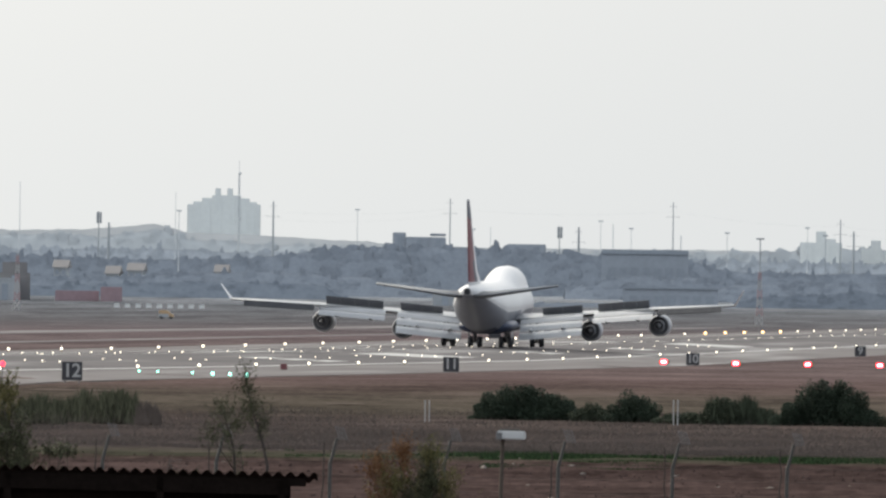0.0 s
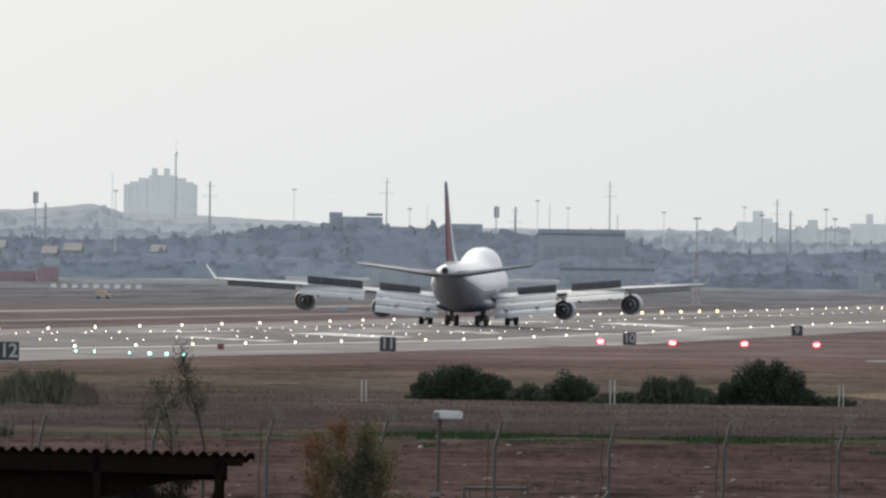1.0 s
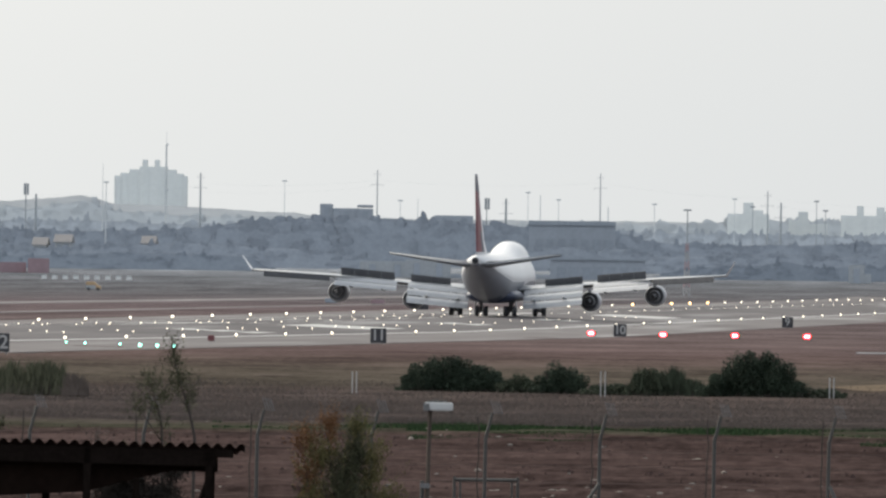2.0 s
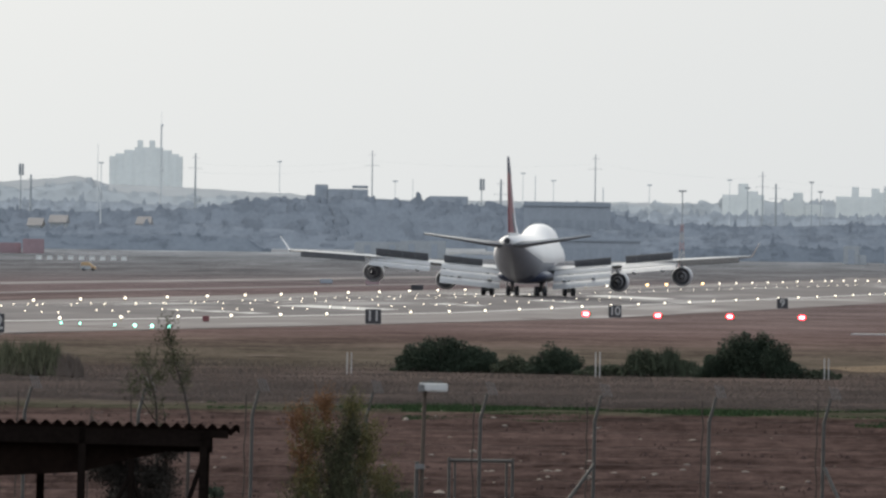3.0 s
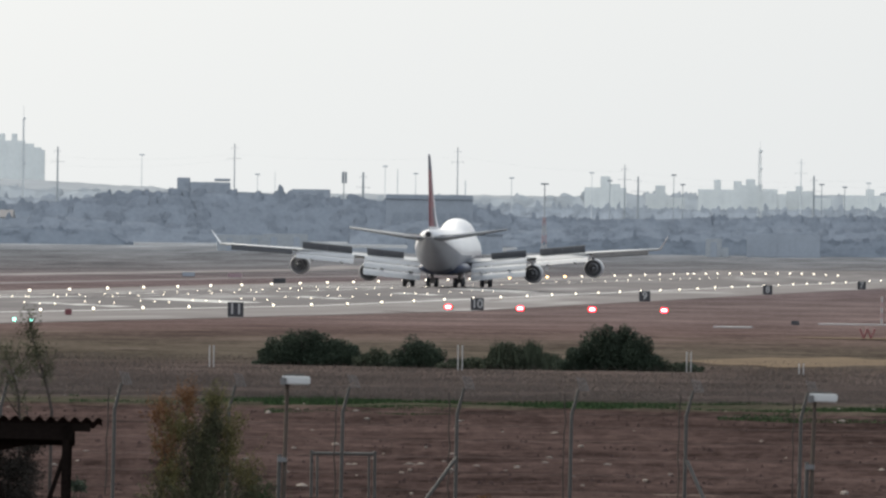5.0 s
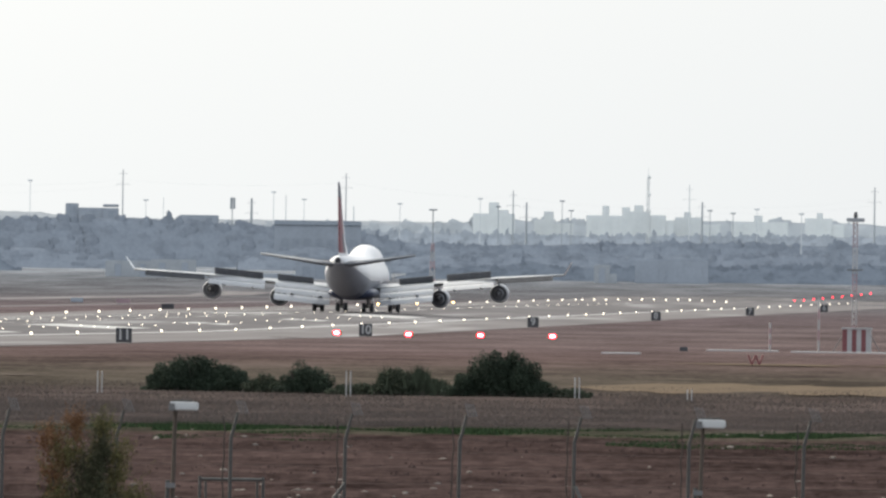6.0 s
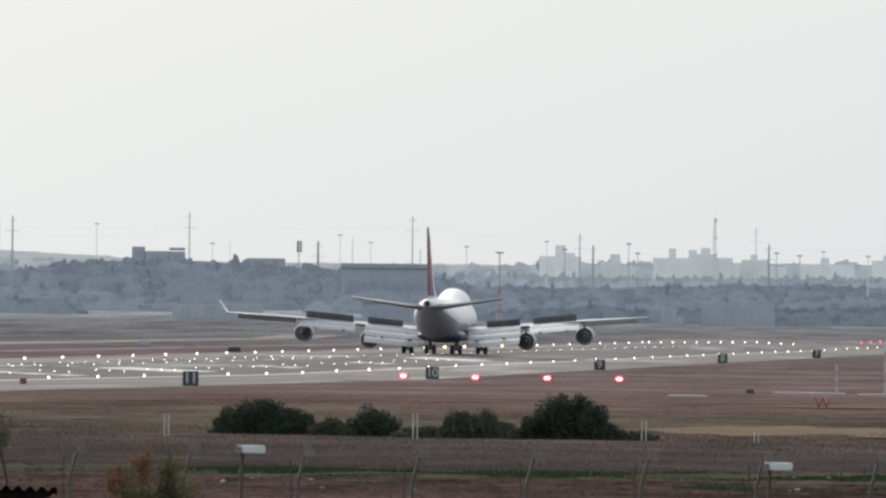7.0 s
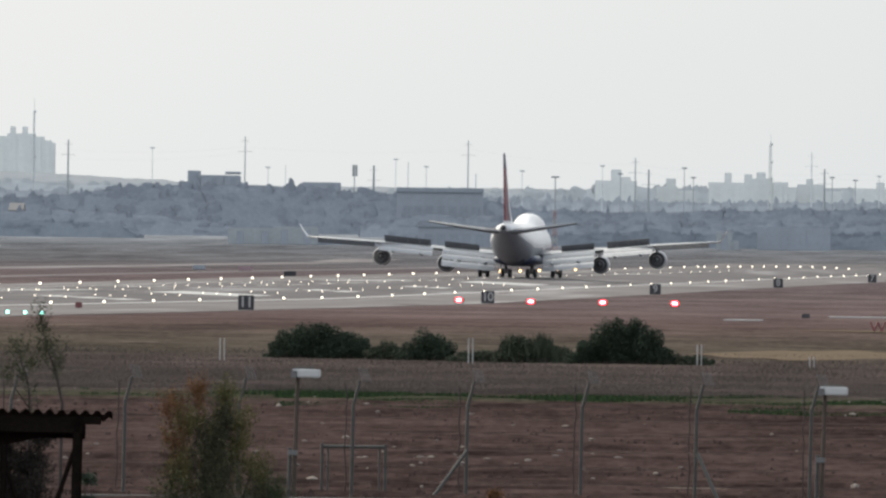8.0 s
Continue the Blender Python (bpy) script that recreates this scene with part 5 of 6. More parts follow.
def tree(name, b, y, e_top, spread, label, seed, leaf, top, count, grain, stems=3, bare=0.3, trunk=0.07):
    """A small tree: tapered stems, forked limbs, twigs with leaf tufts and gaps between them."""
    rng = np.random.default_rng(seed)
    p = mark(b, y)
    h = high(e_top, y) - p.z
    t = thing(name, label, "tree", Matrix.Translation(p))
    bm = bmesh.new()
    tips = []
    for s in range(stems):
        a = Vector((rng.uniform(-0.1, 0.1), rng.uniform(-0.1, 0.1), -0.1))
        lean = Vector((rng.uniform(-0.5, 0.5) * spread, rng.uniform(-0.4, 0.4) * spread, 0))
        pts, n = [a], 7
        for i in range(1, n + 1):
            f = i / n
            pts.append(a + lean * f + Vector((rng.normal(0, 0.05), rng.normal(0, 0.05), h * 0.93 * f)))
        for i in range(n):
            rod(bm, pts[i], pts[i + 1], trunk * (1 - i / n * 0.85), trunk * (1 - (i + 1) / n * 0.85), 7)
        for i in range(2, n + 1):
            if i / n < bare:
                continue
            for k in range(4):
                d = Vector((rng.normal(0, 0.5), rng.normal(0, 0.5), rng.uniform(0.2, 0.8))) * spread * 0.62 * (1.25 - 0.8 * i / n)
                e = pts[i] + d
                e.z = min(e.z, h)
                rod(bm, pts[i], e, trunk * 0.3, trunk * 0.08, 5)
                tips.append((pts[i], e))
    part("trunk", bm, M_BARK, t, "thin forked grey-brown stems")
    for which, mat_, nm in ((0, leaf, "crown"), (1, top, "crown_top")):
        verts, faces = [], []
        for q, e in tips:
            hi = e.z > h * 0.84 and e.x < 0.25 * spread
            if hi != bool(which):
                continue
            for i in range(count // max(1, len(tips))):
                c = q.lerp(e, rng.uniform(0.3, 1.1)) + Vector(rng.normal(0, 0.085 * spread ** 0.5, 3))
                r = grain * rng.uniform(0.5, 1.3)
                u = Vector(rng.normal(0, 1, 3)).normalized()
                v = u.orthogonal().normalized()
                k = len(verts)
                verts += [tuple(c + u * r * 1.8), tuple(c + v * r * 0.45), tuple(c - u * r * 1.2), tuple(c - v * r * 0.45)]
                faces.append((k, k + 1, k + 2, k + 3))
        if faces:
            tagged(raw(nm, verts, faces, mat_, t), kind="stuff")
    return t


def feathery(name, b, y, lobes, label, seed, trunks, grain=0.03):
    """A tree of fine upright sprays. lobes: offset, height, half width, half height, leaf count, material; trunks: rows of bend points."""
    rng = np.random.default_rng(seed)
    t = thing(name, label, "tree", Matrix.Translation(mark(b, y)))
    for pts, r in trunks:
        bm = bmesh.new()
        rings = []
        for i, (x, z) in enumerate(pts):
            w = r * (1 - 0.8 * i / (len(pts) - 1))
            rings.append([Vector((x + w * math.cos(a), w * math.sin(a), z)) for a in [math.tau * k / 7 for k in range(7)]])
        loft(bm, rings)
        smooth(part("stem", bm, M_BARK, t, "thin grey-brown stem"))
    by = {}
    for dx, z, rx, rz, n, mat_ in lobes:
        verts, faces = by.setdefault(mat_.name, (mat_, [], []))[1:]
        for k in range(max(1, n // 14)):
            c = Vector((dx + rng.normal(0, 0.5) * rx, rng.normal(0, 0.5) * rx, z + rng.normal(0, 0.5) * rz))
            way = Vector((rng.normal(0.25 * (c.x - dx), 0.35), rng.normal(0, 0.35), rng.uniform(0.3, 1.0))).normalized()
            length = rng.uniform(0.15, 0.42)
            for j in range(14):
                p = c + way * length * j / 14 + Vector(rng.normal(0, 0.022, 3))
                u = (way + Vector(rng.normal(0, 0.7, 3))).normalized()
                v = u.orthogonal().normalized()
                r = grain * rng.uniform(0.6, 1.3)
                q = len(verts)
                verts += [tuple(p + u * r * 1.8), tuple(p + v * r * 0.45), tuple(p - u * r * 1.1), tuple(p - v * r * 0.45)]
                faces.append((q, q + 1, q + 2, q + 3))
    for mat_, verts, faces in by.values():
        tagged(raw("crown", verts, faces, mat_, t), kind="stuff")
    return t


feathery("tamarisk", -90.29, 330, [(-0.84, 3.08, 0.26, 0.32, 1500, M_TREETOP), (-0.26, 3.42, 0.22, 0.36, 1500, M_TREETOP), (0.33, 3.38, 0.22, 0.42, 1500, M_OLIVE), (-0.45, 2.75, 0.45, 0.42, 2600, M_OLIVE), (0.68, 2.80, 0.26, 0.40, 1500, M_OLIVE),
         (-0.76, 2.45, 0.32, 0.45, 1300, M_TREETOP), (0.28, 2.75, 0.26, 0.50, 3000, M_TREE), (0.05, 2.30, 0.40, 0.60, 4200, M_TREE), (0.12, 1.70, 0.52, 0.60, 6000, M_TREE), (-0.60, 1.75, 0.40, 0.60, 3400, M_OLIVE),
         (0.62, 2.15, 0.26, 0.50, 1800, M_OLIVE), (1.08, 1.70, 0.26, 0.45, 1700, M_OLIVE), (1.12, 1.10, 0.40, 0.55, 4200, M_TREE), (0.00, 1.00, 0.85, 0.70, 9500, M_TREE), (-0.80, 0.95, 0.40, 0.60, 3600, M_TREE),
         (0.60, 0.50, 0.80, 0.55, 6500, M_TREE), (-0.40, 0.35, 0.75, 0.50, 5500, M_TREE), (1.35, 0.70, 0.25, 0.50, 1500, M_GRASS), (1.55, 0.55, 0.35, 0.45, 3200, M_TREE), (1.48, 1.10, 0.22, 0.40, 1500, M_GRASS), (-1.05, 0.55, 0.30, 0.45, 1800, M_TREE)],
         "feathery green tamarisk with rust-coloured upper sprays", 41, [([(0, -0.1), (-0.05, 1.0), (-0.2, 2.2), (-0.35, 3.3)], 0.07), ([(0.1, -0.1), (0.2, 1.2), (0.28, 2.4), (0.33, 3.4)], 0.07), ([(0.1, 0), (0.6, 0.9), (1.0, 2.0)], 0.05),
         ([(0, 0), (-0.5, 1.1), (-0.75, 2.1), (-0.88, 3.1)], 0.035), ([(0, 1.2), (-0.35, 1.9), (-0.55, 2.9)], 0.03), ([(0.2, 1.2), (0.5, 1.9), (0.6, 2.6)], 0.03)], 0.021)
feathery("tamarisk", -117.43, 300, [(-0.1, 4.75, 0.25, 0.5, 900, M_OLIVE), (-0.1, 4.0, 0.4, 0.6, 2200, M_TREE), (0.15, 3.3, 0.4, 0.6, 2400, M_TREE), (-0.4, 3.0, 0.5, 0.7, 2600, M_TREE), (0.3, 2.5, 0.5, 0.6, 2400, M_TREE), (0.0, 1.6, 0.7, 0.9, 3200, M_TREE)],
         "grey-green feathery tree beside the shed", 42, [([(0, -0.1), (0.05, 2.0), (-0.1, 4.6)], 0.07), ([(0, 1.0), (0.3, 2.4), (0.2, 3.6)], 0.04)])
feathery("sapling", -100.26, 300, [(-0.42, 5.05, 0.14, 0.28, 660, M_TREE), (-0.30, 4.6, 0.2, 0.3, 840, M_TREE), (-0.12, 4.25, 0.14, 0.3, 480, M_TREE), (-0.6, 4.3, 0.16, 0.2, 320, M_TREE)],
         "slender bent sapling with a sparse drooping crown", 43, [([(0.02, -0.1), (0.0, 2.0), (0.02, 3.55), (-0.10, 4.1), (-0.32, 4.75), (-0.42, 5.2)], 0.045), ([(-0.1, 4.1), (-0.25, 4.3), (-0.55, 4.35)], 0.02)], 0.02)
feathery("sapling", -102.41, 305, [(-0.25, 4.5, 0.2, 0.25, 600, M_TREE), (-0.1, 4.1, 0.22, 0.3, 600, M_TREE), (-0.5, 4.0, 0.2, 0.25, 400, M_TREE), (0.1, 3.6, 0.15, 0.3, 300, M_TREE)],
         "slender leaning sapling with few leaves", 44, [([(0, -0.1), (0.02, 3.2), (0.0, 3.8), (-0.15, 4.3), (-0.25, 4.65)], 0.035), ([(0.0, 3.4), (-0.35, 3.9), (-0.5, 4.1)], 0.018), ([(0.2, 0), (0.2, 3.3), (0.1, 4.0)], 0.02)], 0.02)
feathery("sapling", -105.62, 300, [(-0.3, 3.45, 0.2, 0.12, 160, M_DRY), (0.1, 3.1, 0.3, 0.2, 280, M_TREE), (-0.5, 3.0, 0.3, 0.2, 320, M_TREE)],
         "low bare arching sapling", 45, [([(0.1, -0.1), (0.08, 2.9), (-0.1, 3.3), (-0.5, 3.5)], 0.03), ([(-0.4, 0), (-0.4, 2.8), (-0.6, 3.1)], 0.02)], 0.02)
tree("shrub", -114.48, 290, -9.22, 0.7, "thin grey-green shrub behind the shed roof", 46, M_TREE, M_TREE, 2500, 0.035, 4, 0.1, 0.03)
tree("shrub", -103.17, 262, -12.24, 1.3, "dark leafless scrub behind the shed posts", 47, M_SCRUB, M_SCRUB, 40000, 0.026, 5, 0.05, 0.03)
tree("shrub", -98.46, 262, -15.09, 0.3, "narrow dark green shrub beside the shed", 48, M_BUSH, M_BUSH, 1600, 0.035, 3, 0.05, 0.03)
tree("shrub", -71.40, 398, -16.39, 0.35, "small rust-red weed by the fence", 49, M_TREETOP, M_TREETOP, 900, 0.03, 3, 0.05, 0.02)


# ---- weeds, stuff nobody could count ----
def weeds(name, b0, b1, y0, y1, h, count, material, label, seed, width=0.05, patchy=None, thin=1.0):
    rng = np.random.default_rng(seed)
    verts, faces = [], []
    for i in range(count):
        y = y0 + (y1 - y0) * rng.random() ** thin
        x = rng.uniform(b0, b1) * y / 1000
        z = ground_z(x, y) - 0.03
        if patchy is not None and noise.noise(Vector((x * 0.11, y * 0.05, 4))) + 0.25 * noise.noise(Vector((x * 0.6, y * 0.2, 9))) < patchy:
            continue
        hh = h * rng.uniform(0.4, 1.15) * (0.6 + 0.5 * noise.noise(Vector((x * 0.2, y * 0.06, 0))))
        a = rng.uniform(0, math.pi)
        dx, dy = width * math.cos(a), width * math.sin(a)
        lx, ly = rng.normal(0, 0.25) * hh, rng.normal(0, 0.25) * hh
        k = len(verts)
        verts += [(x - dx, y - dy, z), (x + dx, y + dy, z), (x + lx, y + ly, z + hh)]
        faces.append((k, k + 1, k + 2))
    return tagged(raw(name, verts, faces, material), label, "weeds", kind="stuff")


weeds("dry_grass", -128, -28, 690, 930, 0.28, 90000, M_DRY, "matted dry brown grass behind the fence", 51, 0.03, None, 1.7)
weeds("green_grass", -99, -28, 646, 684, 0.2, 22000, M_GRASS, "thin green grass strip at the field's edge", 52, 0.06, 0.0)
weeds("green_grass", -86, -73, 622, 684, 0.26, 11000, M_GRASS, "fresh green grass patch at the field's edge", 55, 0.06, -0.3)
weeds("green_grass", -56, -36, 612, 684, 0.22, 13000, M_GRASS, "fresh green grass patch at the field's edge", 56, 0.06, 0.02)
weeds("dry_stalks", -115, -40, 385, 690, 0.3, 1200, M_DRY, "scattered dry stalks in the ploughed field", 54, 0.012)


# ---- clods turned up by the plough ----
def clods(count, seed):
    rng = np.random.default_rng(seed)
    verts, faces = [], []
    for i in range(count):
        y = rng.uniform(386, 652)
        x = rng.uniform(-115, -34) * y / 1000
        z = ground_z(x, y) + 0.05
        r = rng.uniform(0.03, 0.09)
        k = len(verts)
        for a in range(5):
            q = a * math.tau / 5 + rng.uniform(-0.3, 0.3)
            verts.append((x + r * 1.6 * math.cos(q), y + r * math.sin(q), z - 0.08))
        verts.append((x + rng.uniform(-0.4, 0.4) * r, y, z + r * rng.uniform(0.3, 0.9)))
        faces += [(k + a, k + (a + 1) % 5, k + 5) for a in range(5)]
    return tagged(raw("soil_clods", verts, faces, M_SOIL), "loose reddish-brown clods of ploughed soil", "soil", kind="stuff")


clods(3000, 71)


# ---- stones in the ploughed field ----
def stone_mesh(seed):
    rng = np.random.default_rng(seed)
    bm = bmesh.new()
    bmesh.ops.create_icosphere(bm, subdivisions=1, radius=1.0)
    for v in bm.verts:
        v.co = Vector((v.co.x * rng.uniform(0.8, 1.2), v.co.y * rng.uniform(0.7, 1.1), v.co.z * rng.uniform(0.5, 0.75)))
    me = mesh_of("stone", bm)
    me.materials.append(M_ROCK)
    return me


STONES = [stone_mesh(60 + i) for i in range(4)]
rng = np.random.default_rng(7)
for i in range(150):
    y = rng.choice([rng.normal(474, 6), rng.normal(495, 30), rng.uniform(400, 680)])
    x = rng.uniform(-108, -34) * y / 1000
    ob = new("stone", STONES[i % 4])
    s = rng.uniform(0.035, 0.10) * (1.7 if rng.random() < 0.15 else 1)
    ob.matrix_basis = Matrix.Translation((x, y, ground_z(x, y) + 0.06)) @ Matrix.Rotation(rng.uniform(0, 6), 4, "Z") @ Matrix.Diagonal((s * 1.6, s, s, 1))
    tagged(ob, "pale limestone lump lying in ploughed soil", "stone", "stones in the field")


def ribbon(name, b0, b1, y, width, material, label, seed):
    """A thin uneven patch of bare earth that hugs the ground and tapers at its ends."""
    bm = bmesh.new()
    n = 60
    near, far = [], []
    for i in range(n + 1):
        f = i / n
        x = (b0 + (b1 - b0) * f) * y / 1000
        taper = min(1.0, 6 * f, 6 * (1 - f)) + 0.02
        a = y - width * taper * (0.5 + 0.5 * noise.noise(Vector((x * 0.25, seed, 0))))
        c = y + width * taper * (0.5 + 0.5 * noise.noise(Vector((x * 0.25, seed, 7))))
        near.append(bm.verts.new((x, a, ground_z(x, a) + 0.05)))
        far.append(bm.verts.new((x, c, ground_z(x, c) + 0.05)))
    for i in range(n):
        bm.faces.new((near[i], near[i + 1], far[i + 1], far[i]))
    return tagged(part(name, bm, material), label, "bare earth", kind="structure")


ribbon("bare_track", -58.5, -30.84, 928, 44, M_OCHRE, "ochre dirt track across the dry ground", 1)
ribbon("bare_track", -52.12, -30.84, 1105, 22, M_OCHRE, "ochre dirt track across the dry ground", 2)
ribbon("soil_ridge", -78.4, -76.0, 1600, 9, M_SOIL, "dark strip of turned soil beside the runway", 13)
ribbon("soil_ridge", -108.7, -104.2, 1190, 6, M_SOIL, "dark strip of turned soil beside the runway", 14)
ribbon("soil_ridge", -72.0, -70.4, 1900, 9, M_SOIL, "dark strip of turned soil beside the runway", 15)
ribbon("bare_patch", -102.03, -95.26, 1090, 4, M_CHALK, "pale scraped earth streak", 3)
ribbon("bare_patch", -99.02, -92.62, 1200, 4, M_CHALK, "pale scraped earth streak", 4)
ribbon("bare_patch", -96.39, -93.68, 950, 5, M_CHALK, "pale scraped earth streak", 5)
ribbon("bare_patch", -82.10, -79.09, 1290, 5, M_CHALK, "pale scraped earth streak", 6)
ribbon("bare_patch", -54.36, -46.14, 1180, 5, M_CHALK, "pale scraped earth streak", 7)
ribbon("bare_patch", -46.51, -36.44, 1240, 6, M_CHALK, "pale scraped earth streak", 8)
ribbon("bare_patch", -116.37, -109.95, 1010, 5, M_CHALK, "pale scraped earth streak", 9)
ribbon("bare_patch", -65.97, -53.24, 424, 1.3, M_CHALK, "pale dry furrow in the ploughed field", 10)
ribbon("bare_patch", -76.09, -71.59, 430, 0.7, M_CHALK, "pale dry furrow in the ploughed field", 11)
ribbon("bare_patch", -99.02, -96.01, 560, 1.6, M_CHALK, "pale dry furrow in the ploughed field", 12)


# ---- the perimeter fence ----
FENCE_Y = 408.0


def fence_post(b, seed):
    rng = np.random.default_rng(seed)
    p = mark(b, FENCE_Y)
    t = thing("fence_post", "grey steel fence post with a bent barbed-wire arm", "fence post", pose(p.x, p.y, p.z, 0, 0.6), "perimeter fence posts")
    bm = bmesh.new()
    rod(bm, (0, 0, -0.2), (0.0, 0, 2.45), 0.048, 0.048, 10)
    part("post", bm, M_GALV, t)
    bm = bmesh.new()
    rod(bm, (0, 0, 2.42), (0.17, 0, 3.12), 0.047, 0.038, 10)
    part("arm", bm, M_GALV, t, "leaning top arm")
    bm = bmesh.new()
    x = -0.2
    pts = [Vector((x + rng.normal(0, 0.02), 0.1, z)) for z in np.linspace(0.1, 3.0, 9)]
    loft(bm, [[q + Vector((0.019 * math.cos(a), 0.019 * math.sin(a), 0)) for a in (0, 1.6, 3.1, 4.7)] for q in pts])
    part("tie_wire", bm, M_BARK, t, "thin dark rusty wire")
    for k in range(4):
        bm = bmesh.new()
        rod(bm, (0.12 + 0.07 * k, 0, 3.45 - 0.01 * k), (0.24 + 0.07 * k, 0, 3.08), 0.011, None, 5)
        part("spike", bm, M_STEEL, t, "thin slanted wire stay")
    return t


FENCE = [-126.45 + 7.596 * k for k in range(13)]
for k, b in enumerate(FENCE):
    fence_post(b, 96 + k)
FX0, FX1 = FENCE[0] * FENCE_Y / 1000, FENCE[-1] * FENCE_Y / 1000
wires = thing("fence_wires", "strands of thin wire along the perimeter fence", "fence wire", kind="structure")
for z in (0.35, 0.8, 1.25, 1.7, 2.1, 2.45, 2.8, 3.08):
    bm = bmesh.new()
    rod(bm, (FX0, FENCE_Y, z), (FX1, FENCE_Y, z), 0.006, None, 4)
    part("strand", bm, M_WIRE, wires)
bm = bmesh.new()
rod(bm, (-99.02 * 0.396, 396, 0.06), (-68.21 * 0.396, 396, 0.06), 0.06, None, 8)
tagged(part("ground_pipe", bm, M_GALV), "pale grey pipe lying along the fence", "pipe", kind="structure")
for b0, b1 in ((-75.41, -73.31), (-56.53, -58.03)):
    bm = bmesh.new()
    rod(bm, (b0 * 0.407, 407, 0.0), (b1 * 0.407, 407.6, 1.25), 0.05, None, 8)
    tagged(part("fence_brace", bm, M_GALV), "slanting grey steel fence brace", "brace", kind="structure")


def pipe_gate(b0, b1):
    x0, x1 = b0 * 0.412, b1 * 0.412
    t = thing("pipe_frame", "low grey pipe frame standing by the fence", "frame", pose((x0 + x1) / 2, 412, ground_z(x0, 412)))
    w = x1 - x0
    for s in (-1, 1):
        bm = bmesh.new()
        rod(bm, (s * w / 2, 0, -0.1), (s * w / 2, 0, 1.32), 0.042, None, 10)
        rod(bm, (s * (w / 2 - 0.16), 0, -0.1), (s * (w / 2 - 0.16), 0, 1.2), 0.03, None, 8)
        part("upright", bm, M_GALV, t)
    bm = bmesh.new()
    rod(bm, (-w / 2, 0, 1.24), (w / 2, 0, 1.24), 0.048, None, 10)
    part("crossbar", bm, M_GALV, t)
    return t


pipe_gate(-82.85, -78.64)


def flood_lamp(b, e_top, y):
    p = mark(b, y)
    h = high(e_top, y) - p.z
    t = thing("fence_lamp", "boxy white floodlight on a weathered pole by the fence", "street lamp", pose(p.x, p.y, p.z, 0, 0.9), "fence lamps")
    bm = bmesh.new()
    rod(bm, (-0.02, 0, -0.2), (0.0, 0, h - 0.2), 0.062, 0.052, 12)
    part("pole", bm, M_WOOD, t)
    bm = bmesh.new()
    box(bm, -0.15, 0.60, -0.22, 0.22, h - 0.24, h - 0.02, bevel=0.03)
    part("lamp_box", bm, M_BOX, t, "white sheet-metal lamp box")
    bm = bmesh.new()
    box(bm, -0.17, 0.0, -0.24, 0.24, h - 0.26, h - 0.06, pose(0, 0, 0), bevel=0.02)
    part("bracket", bm, M_STEEL, t)
    bm = bmesh.new()
    rod(bm, (-0.1, 0, h), (0.45, 0, h + 0.02), 0.025, None, 6)
    rod(bm, (0.1, 0, h), (0.22, 0, h + 0.1), 0.012, None, 6)
    part("top_bar", bm, M_GALV, t)
    bm = bmesh.new()
    rod(bm, (-0.15, -0.06, -0.2), (-0.15, -0.06, 1.3), 0.055, None, 10)
    part("sleeve", bm, M_GALV, t, "grey concrete sleeve")
    bm = bmesh.new()
    box(bm, -0.20, 0.05, -0.16, -0.05, 1.10, 1.24, bevel=0.015)
    part("junction_box", bm, M_STEEL, t)
    return t


flood_lamp(-84.65, -8.58, 404)
flood_lamp(-49.65, -9.26, 404)


# marker posts beyond the dry grass
for b, e in ((-89.61, -6.68), (-73.09, -6.44), (-57.92, -6.66), (-50.47, -7.34)):
    p = mark(b, 852)
    h = high(e, 852) - p.z
    t = thing("marker_post", "pair of thin whitish posts behind the dry grass", "marker", Matrix.Translation(p), "paired marker posts")
    for s in (-0.1, 0.14):
        bm = bmesh.new()
        rod(bm, (s, 0, -0.1), (s, 0, h), 0.034, None, 8)
        part("post", bm, M_BANNER, t)


# the inner netting fence: close upright wires over the dry grass
def netting(y, h, b0, b1):
    t = thing("netting_fence", "low brown wire netting fence of close upright wires", "fence", kind="structure")
    verts, faces = [], []
    rng = np.random.default_rng(9)
    x = b0 * y / 1000
    while x < b1 * y / 1000:
        z = ground_z(x, y)
        k = len(verts)
        t_ = h * float(1.18 - 0.62 * rng.random())
        verts += [(x, y, z - 0.05), (x + 0.007, y, z - 0.05), (x + 0.007, y, z + t_), (x, y, z + t_)]
        faces.append((k, k + 1, k + 2, k + 3))
        x += 0.021
    ob = raw("netting", verts, faces, M_WIRE, t)
    tagged(ob, kind="stuff")
    for z in (0.1, 0.5, 0.9):
        bm = bmesh.new()
        rod(bm, (b0 * y / 1000, y, z), (b1 * y / 1000, y, z), 0.012, None, 4)
        part("strand", bm, M_WIRE, t)
    return t


netting(686, 1.42, -128, -28)


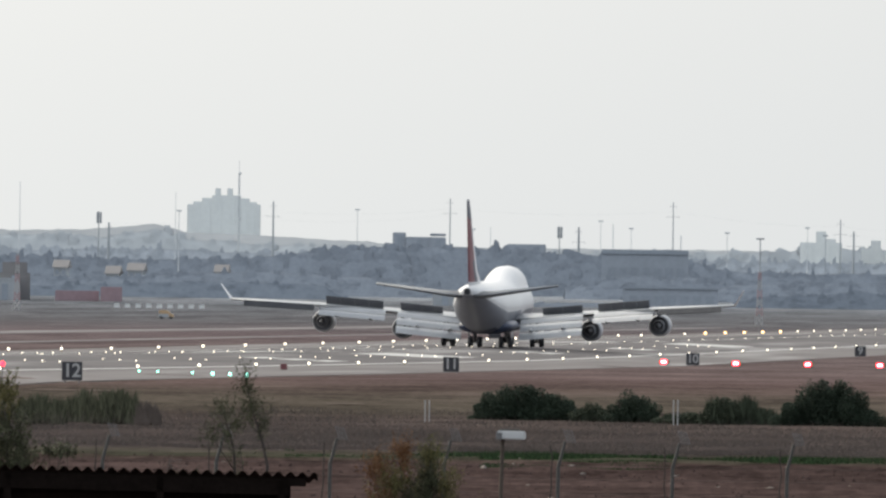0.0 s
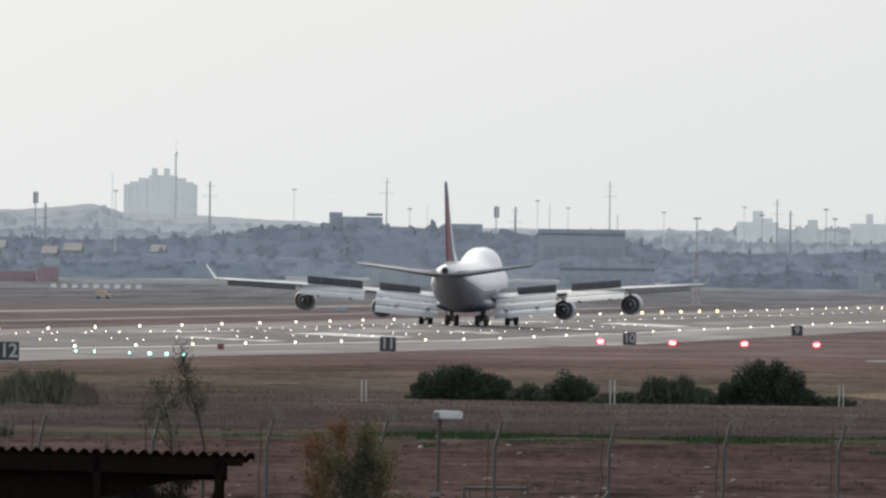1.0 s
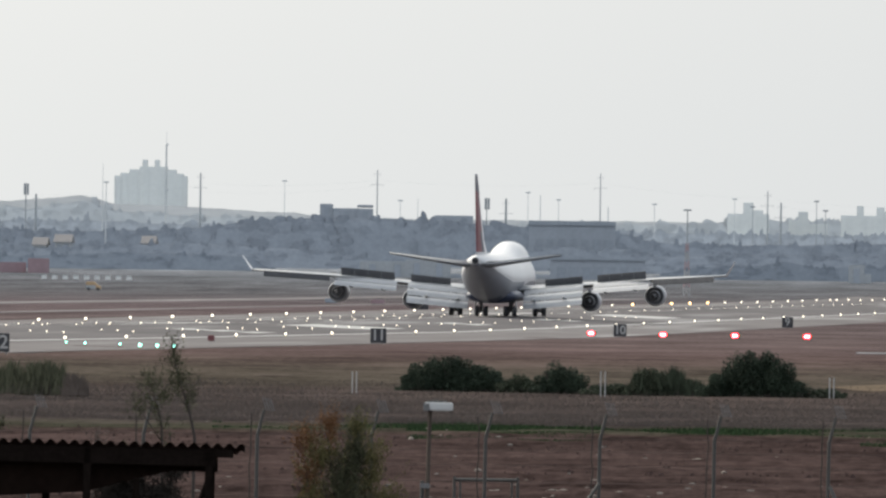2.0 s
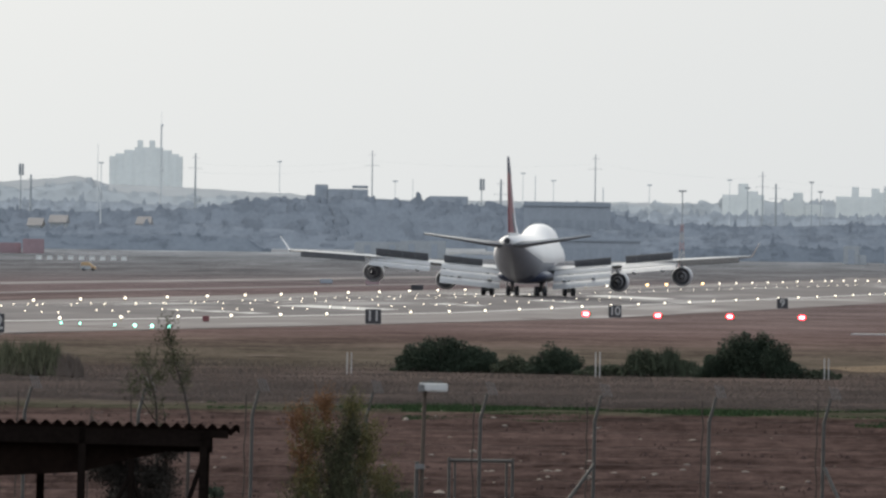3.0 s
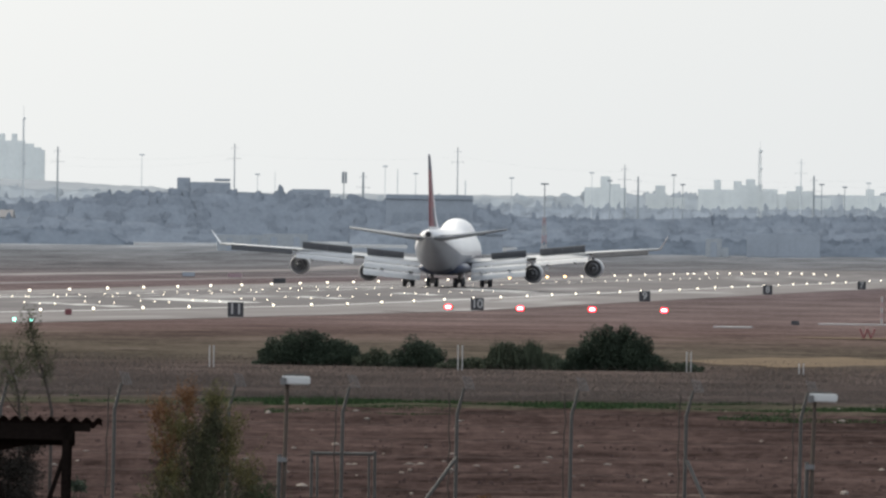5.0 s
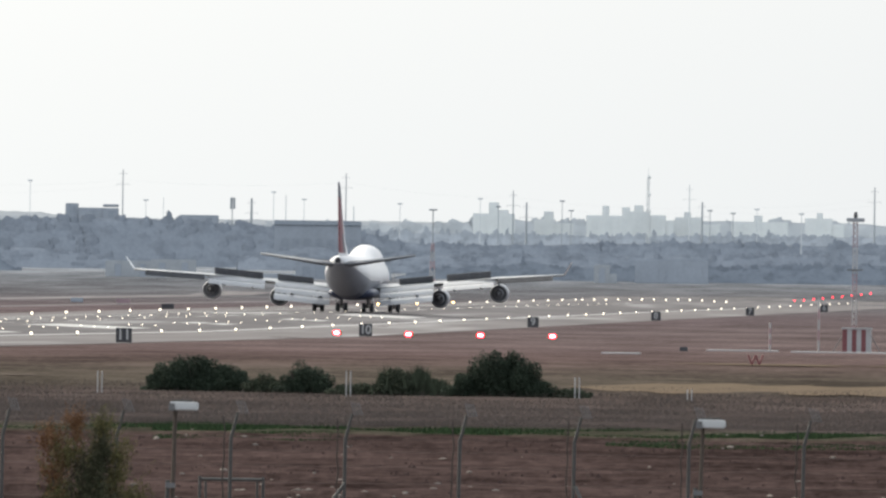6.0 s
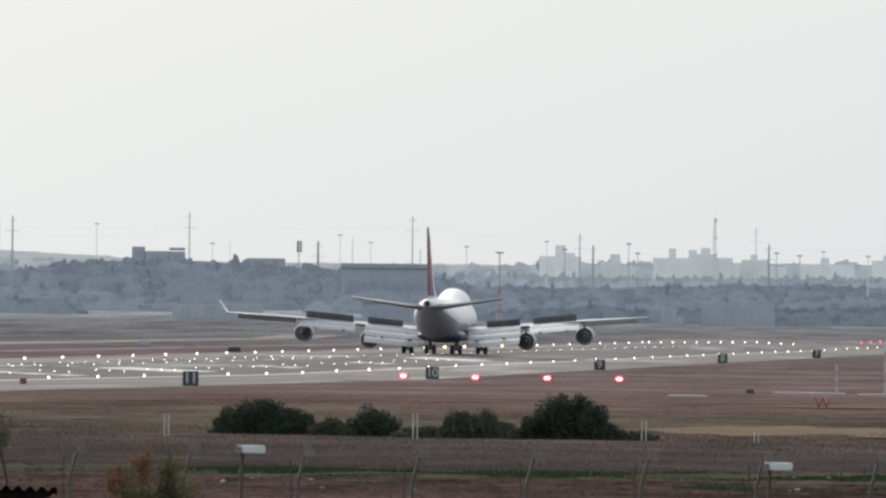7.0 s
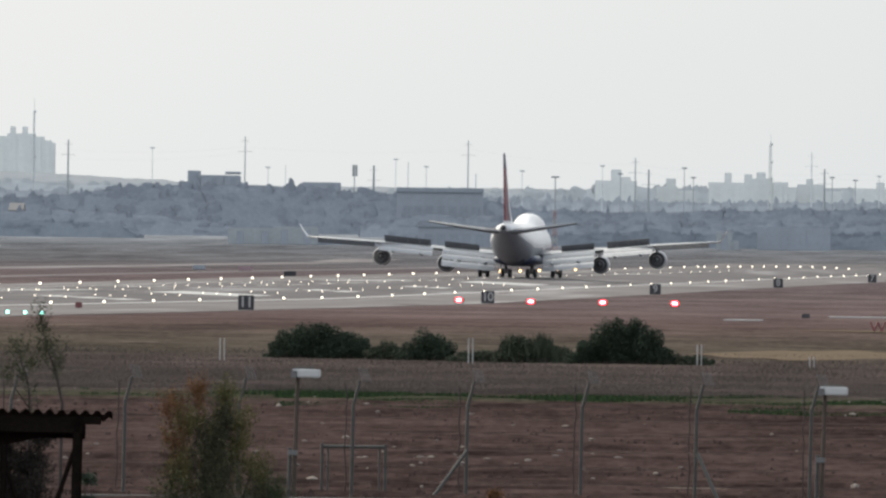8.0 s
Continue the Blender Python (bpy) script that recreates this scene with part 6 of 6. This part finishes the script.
# ---- the shed with its corrugated roof ----
def shed():
    y, z = 224.0, high(-11.55, 224)
    xr = -97.10 * y / 1000
    pitch, amp = 0.177, 0.034
    t = thing("shed", "open dark shed with a rusty corrugated roof on braced posts", "shed", pose(xr, y, 0, 0, 0.75, 5.5))
    verts, faces = [], []
    n, m, depth = 280, 6, 5.0
    for j in range(m + 1):
        for i in range(n + 1):
            x = -i * pitch / 8
            verts.append((x, j * depth / m, z - 0.05 - j * depth / m * 0.03 + amp * math.sin(i / 8 * math.tau)))
    w = n + 1
    for j in range(m):
        for i in range(n):
            k = j * w + i
            faces.append((k, k + 1, k + 1 + w, k + w))
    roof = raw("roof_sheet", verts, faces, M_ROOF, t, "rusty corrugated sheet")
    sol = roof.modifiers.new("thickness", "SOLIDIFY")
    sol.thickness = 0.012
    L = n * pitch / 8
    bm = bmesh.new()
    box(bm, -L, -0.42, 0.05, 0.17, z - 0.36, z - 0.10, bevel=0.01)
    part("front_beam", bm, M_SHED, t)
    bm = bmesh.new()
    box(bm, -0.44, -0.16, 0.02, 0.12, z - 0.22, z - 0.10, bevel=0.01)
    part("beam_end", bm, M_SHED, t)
    # Upright panel added where the roof's dark underside shows below the beam.
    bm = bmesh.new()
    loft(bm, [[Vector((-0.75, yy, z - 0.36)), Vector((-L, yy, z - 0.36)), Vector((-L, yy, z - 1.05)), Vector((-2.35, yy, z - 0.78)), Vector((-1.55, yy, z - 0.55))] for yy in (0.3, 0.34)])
    part("underside_panel", bm, M_ROOF, t, "dark panel in place of the roof's underside")
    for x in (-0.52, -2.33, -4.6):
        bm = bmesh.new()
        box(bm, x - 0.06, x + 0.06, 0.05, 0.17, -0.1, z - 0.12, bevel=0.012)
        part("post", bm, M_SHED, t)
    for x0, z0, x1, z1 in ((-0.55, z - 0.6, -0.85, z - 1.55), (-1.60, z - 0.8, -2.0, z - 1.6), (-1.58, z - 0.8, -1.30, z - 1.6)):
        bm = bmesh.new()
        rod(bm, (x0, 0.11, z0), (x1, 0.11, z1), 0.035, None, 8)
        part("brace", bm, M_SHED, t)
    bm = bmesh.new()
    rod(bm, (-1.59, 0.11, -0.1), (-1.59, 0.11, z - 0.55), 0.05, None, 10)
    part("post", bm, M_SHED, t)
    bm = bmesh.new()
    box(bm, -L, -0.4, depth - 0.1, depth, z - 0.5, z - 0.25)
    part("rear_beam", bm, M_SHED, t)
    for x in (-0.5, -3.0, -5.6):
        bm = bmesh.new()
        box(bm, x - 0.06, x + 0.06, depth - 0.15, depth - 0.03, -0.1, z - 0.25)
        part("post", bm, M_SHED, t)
    return t


shed()


# ---- what moves ----
def motions():
    rows = []
    for i in range(17):
        t = i * 0.5
        y = 1865.1 + 58.84 * t - 0.874 * t * t
        x = float(np.interp(t, [0, 1, 2.5, 3.5, 4.5, 6, 8], [-159.2, -159.1, -158.5, -157.95, -157.9, -158.9, -159.35]))
        pitch = float(np.interp(t, [0, 1.0, 2.5, 8.0], [0.9, 0.7, 0.0, -0.1]))
        rows.append((t, pose(x, y, ground_z(x, y) - 0.24, pitch, 0, 0)))
    walk(plane, rows)


motions()
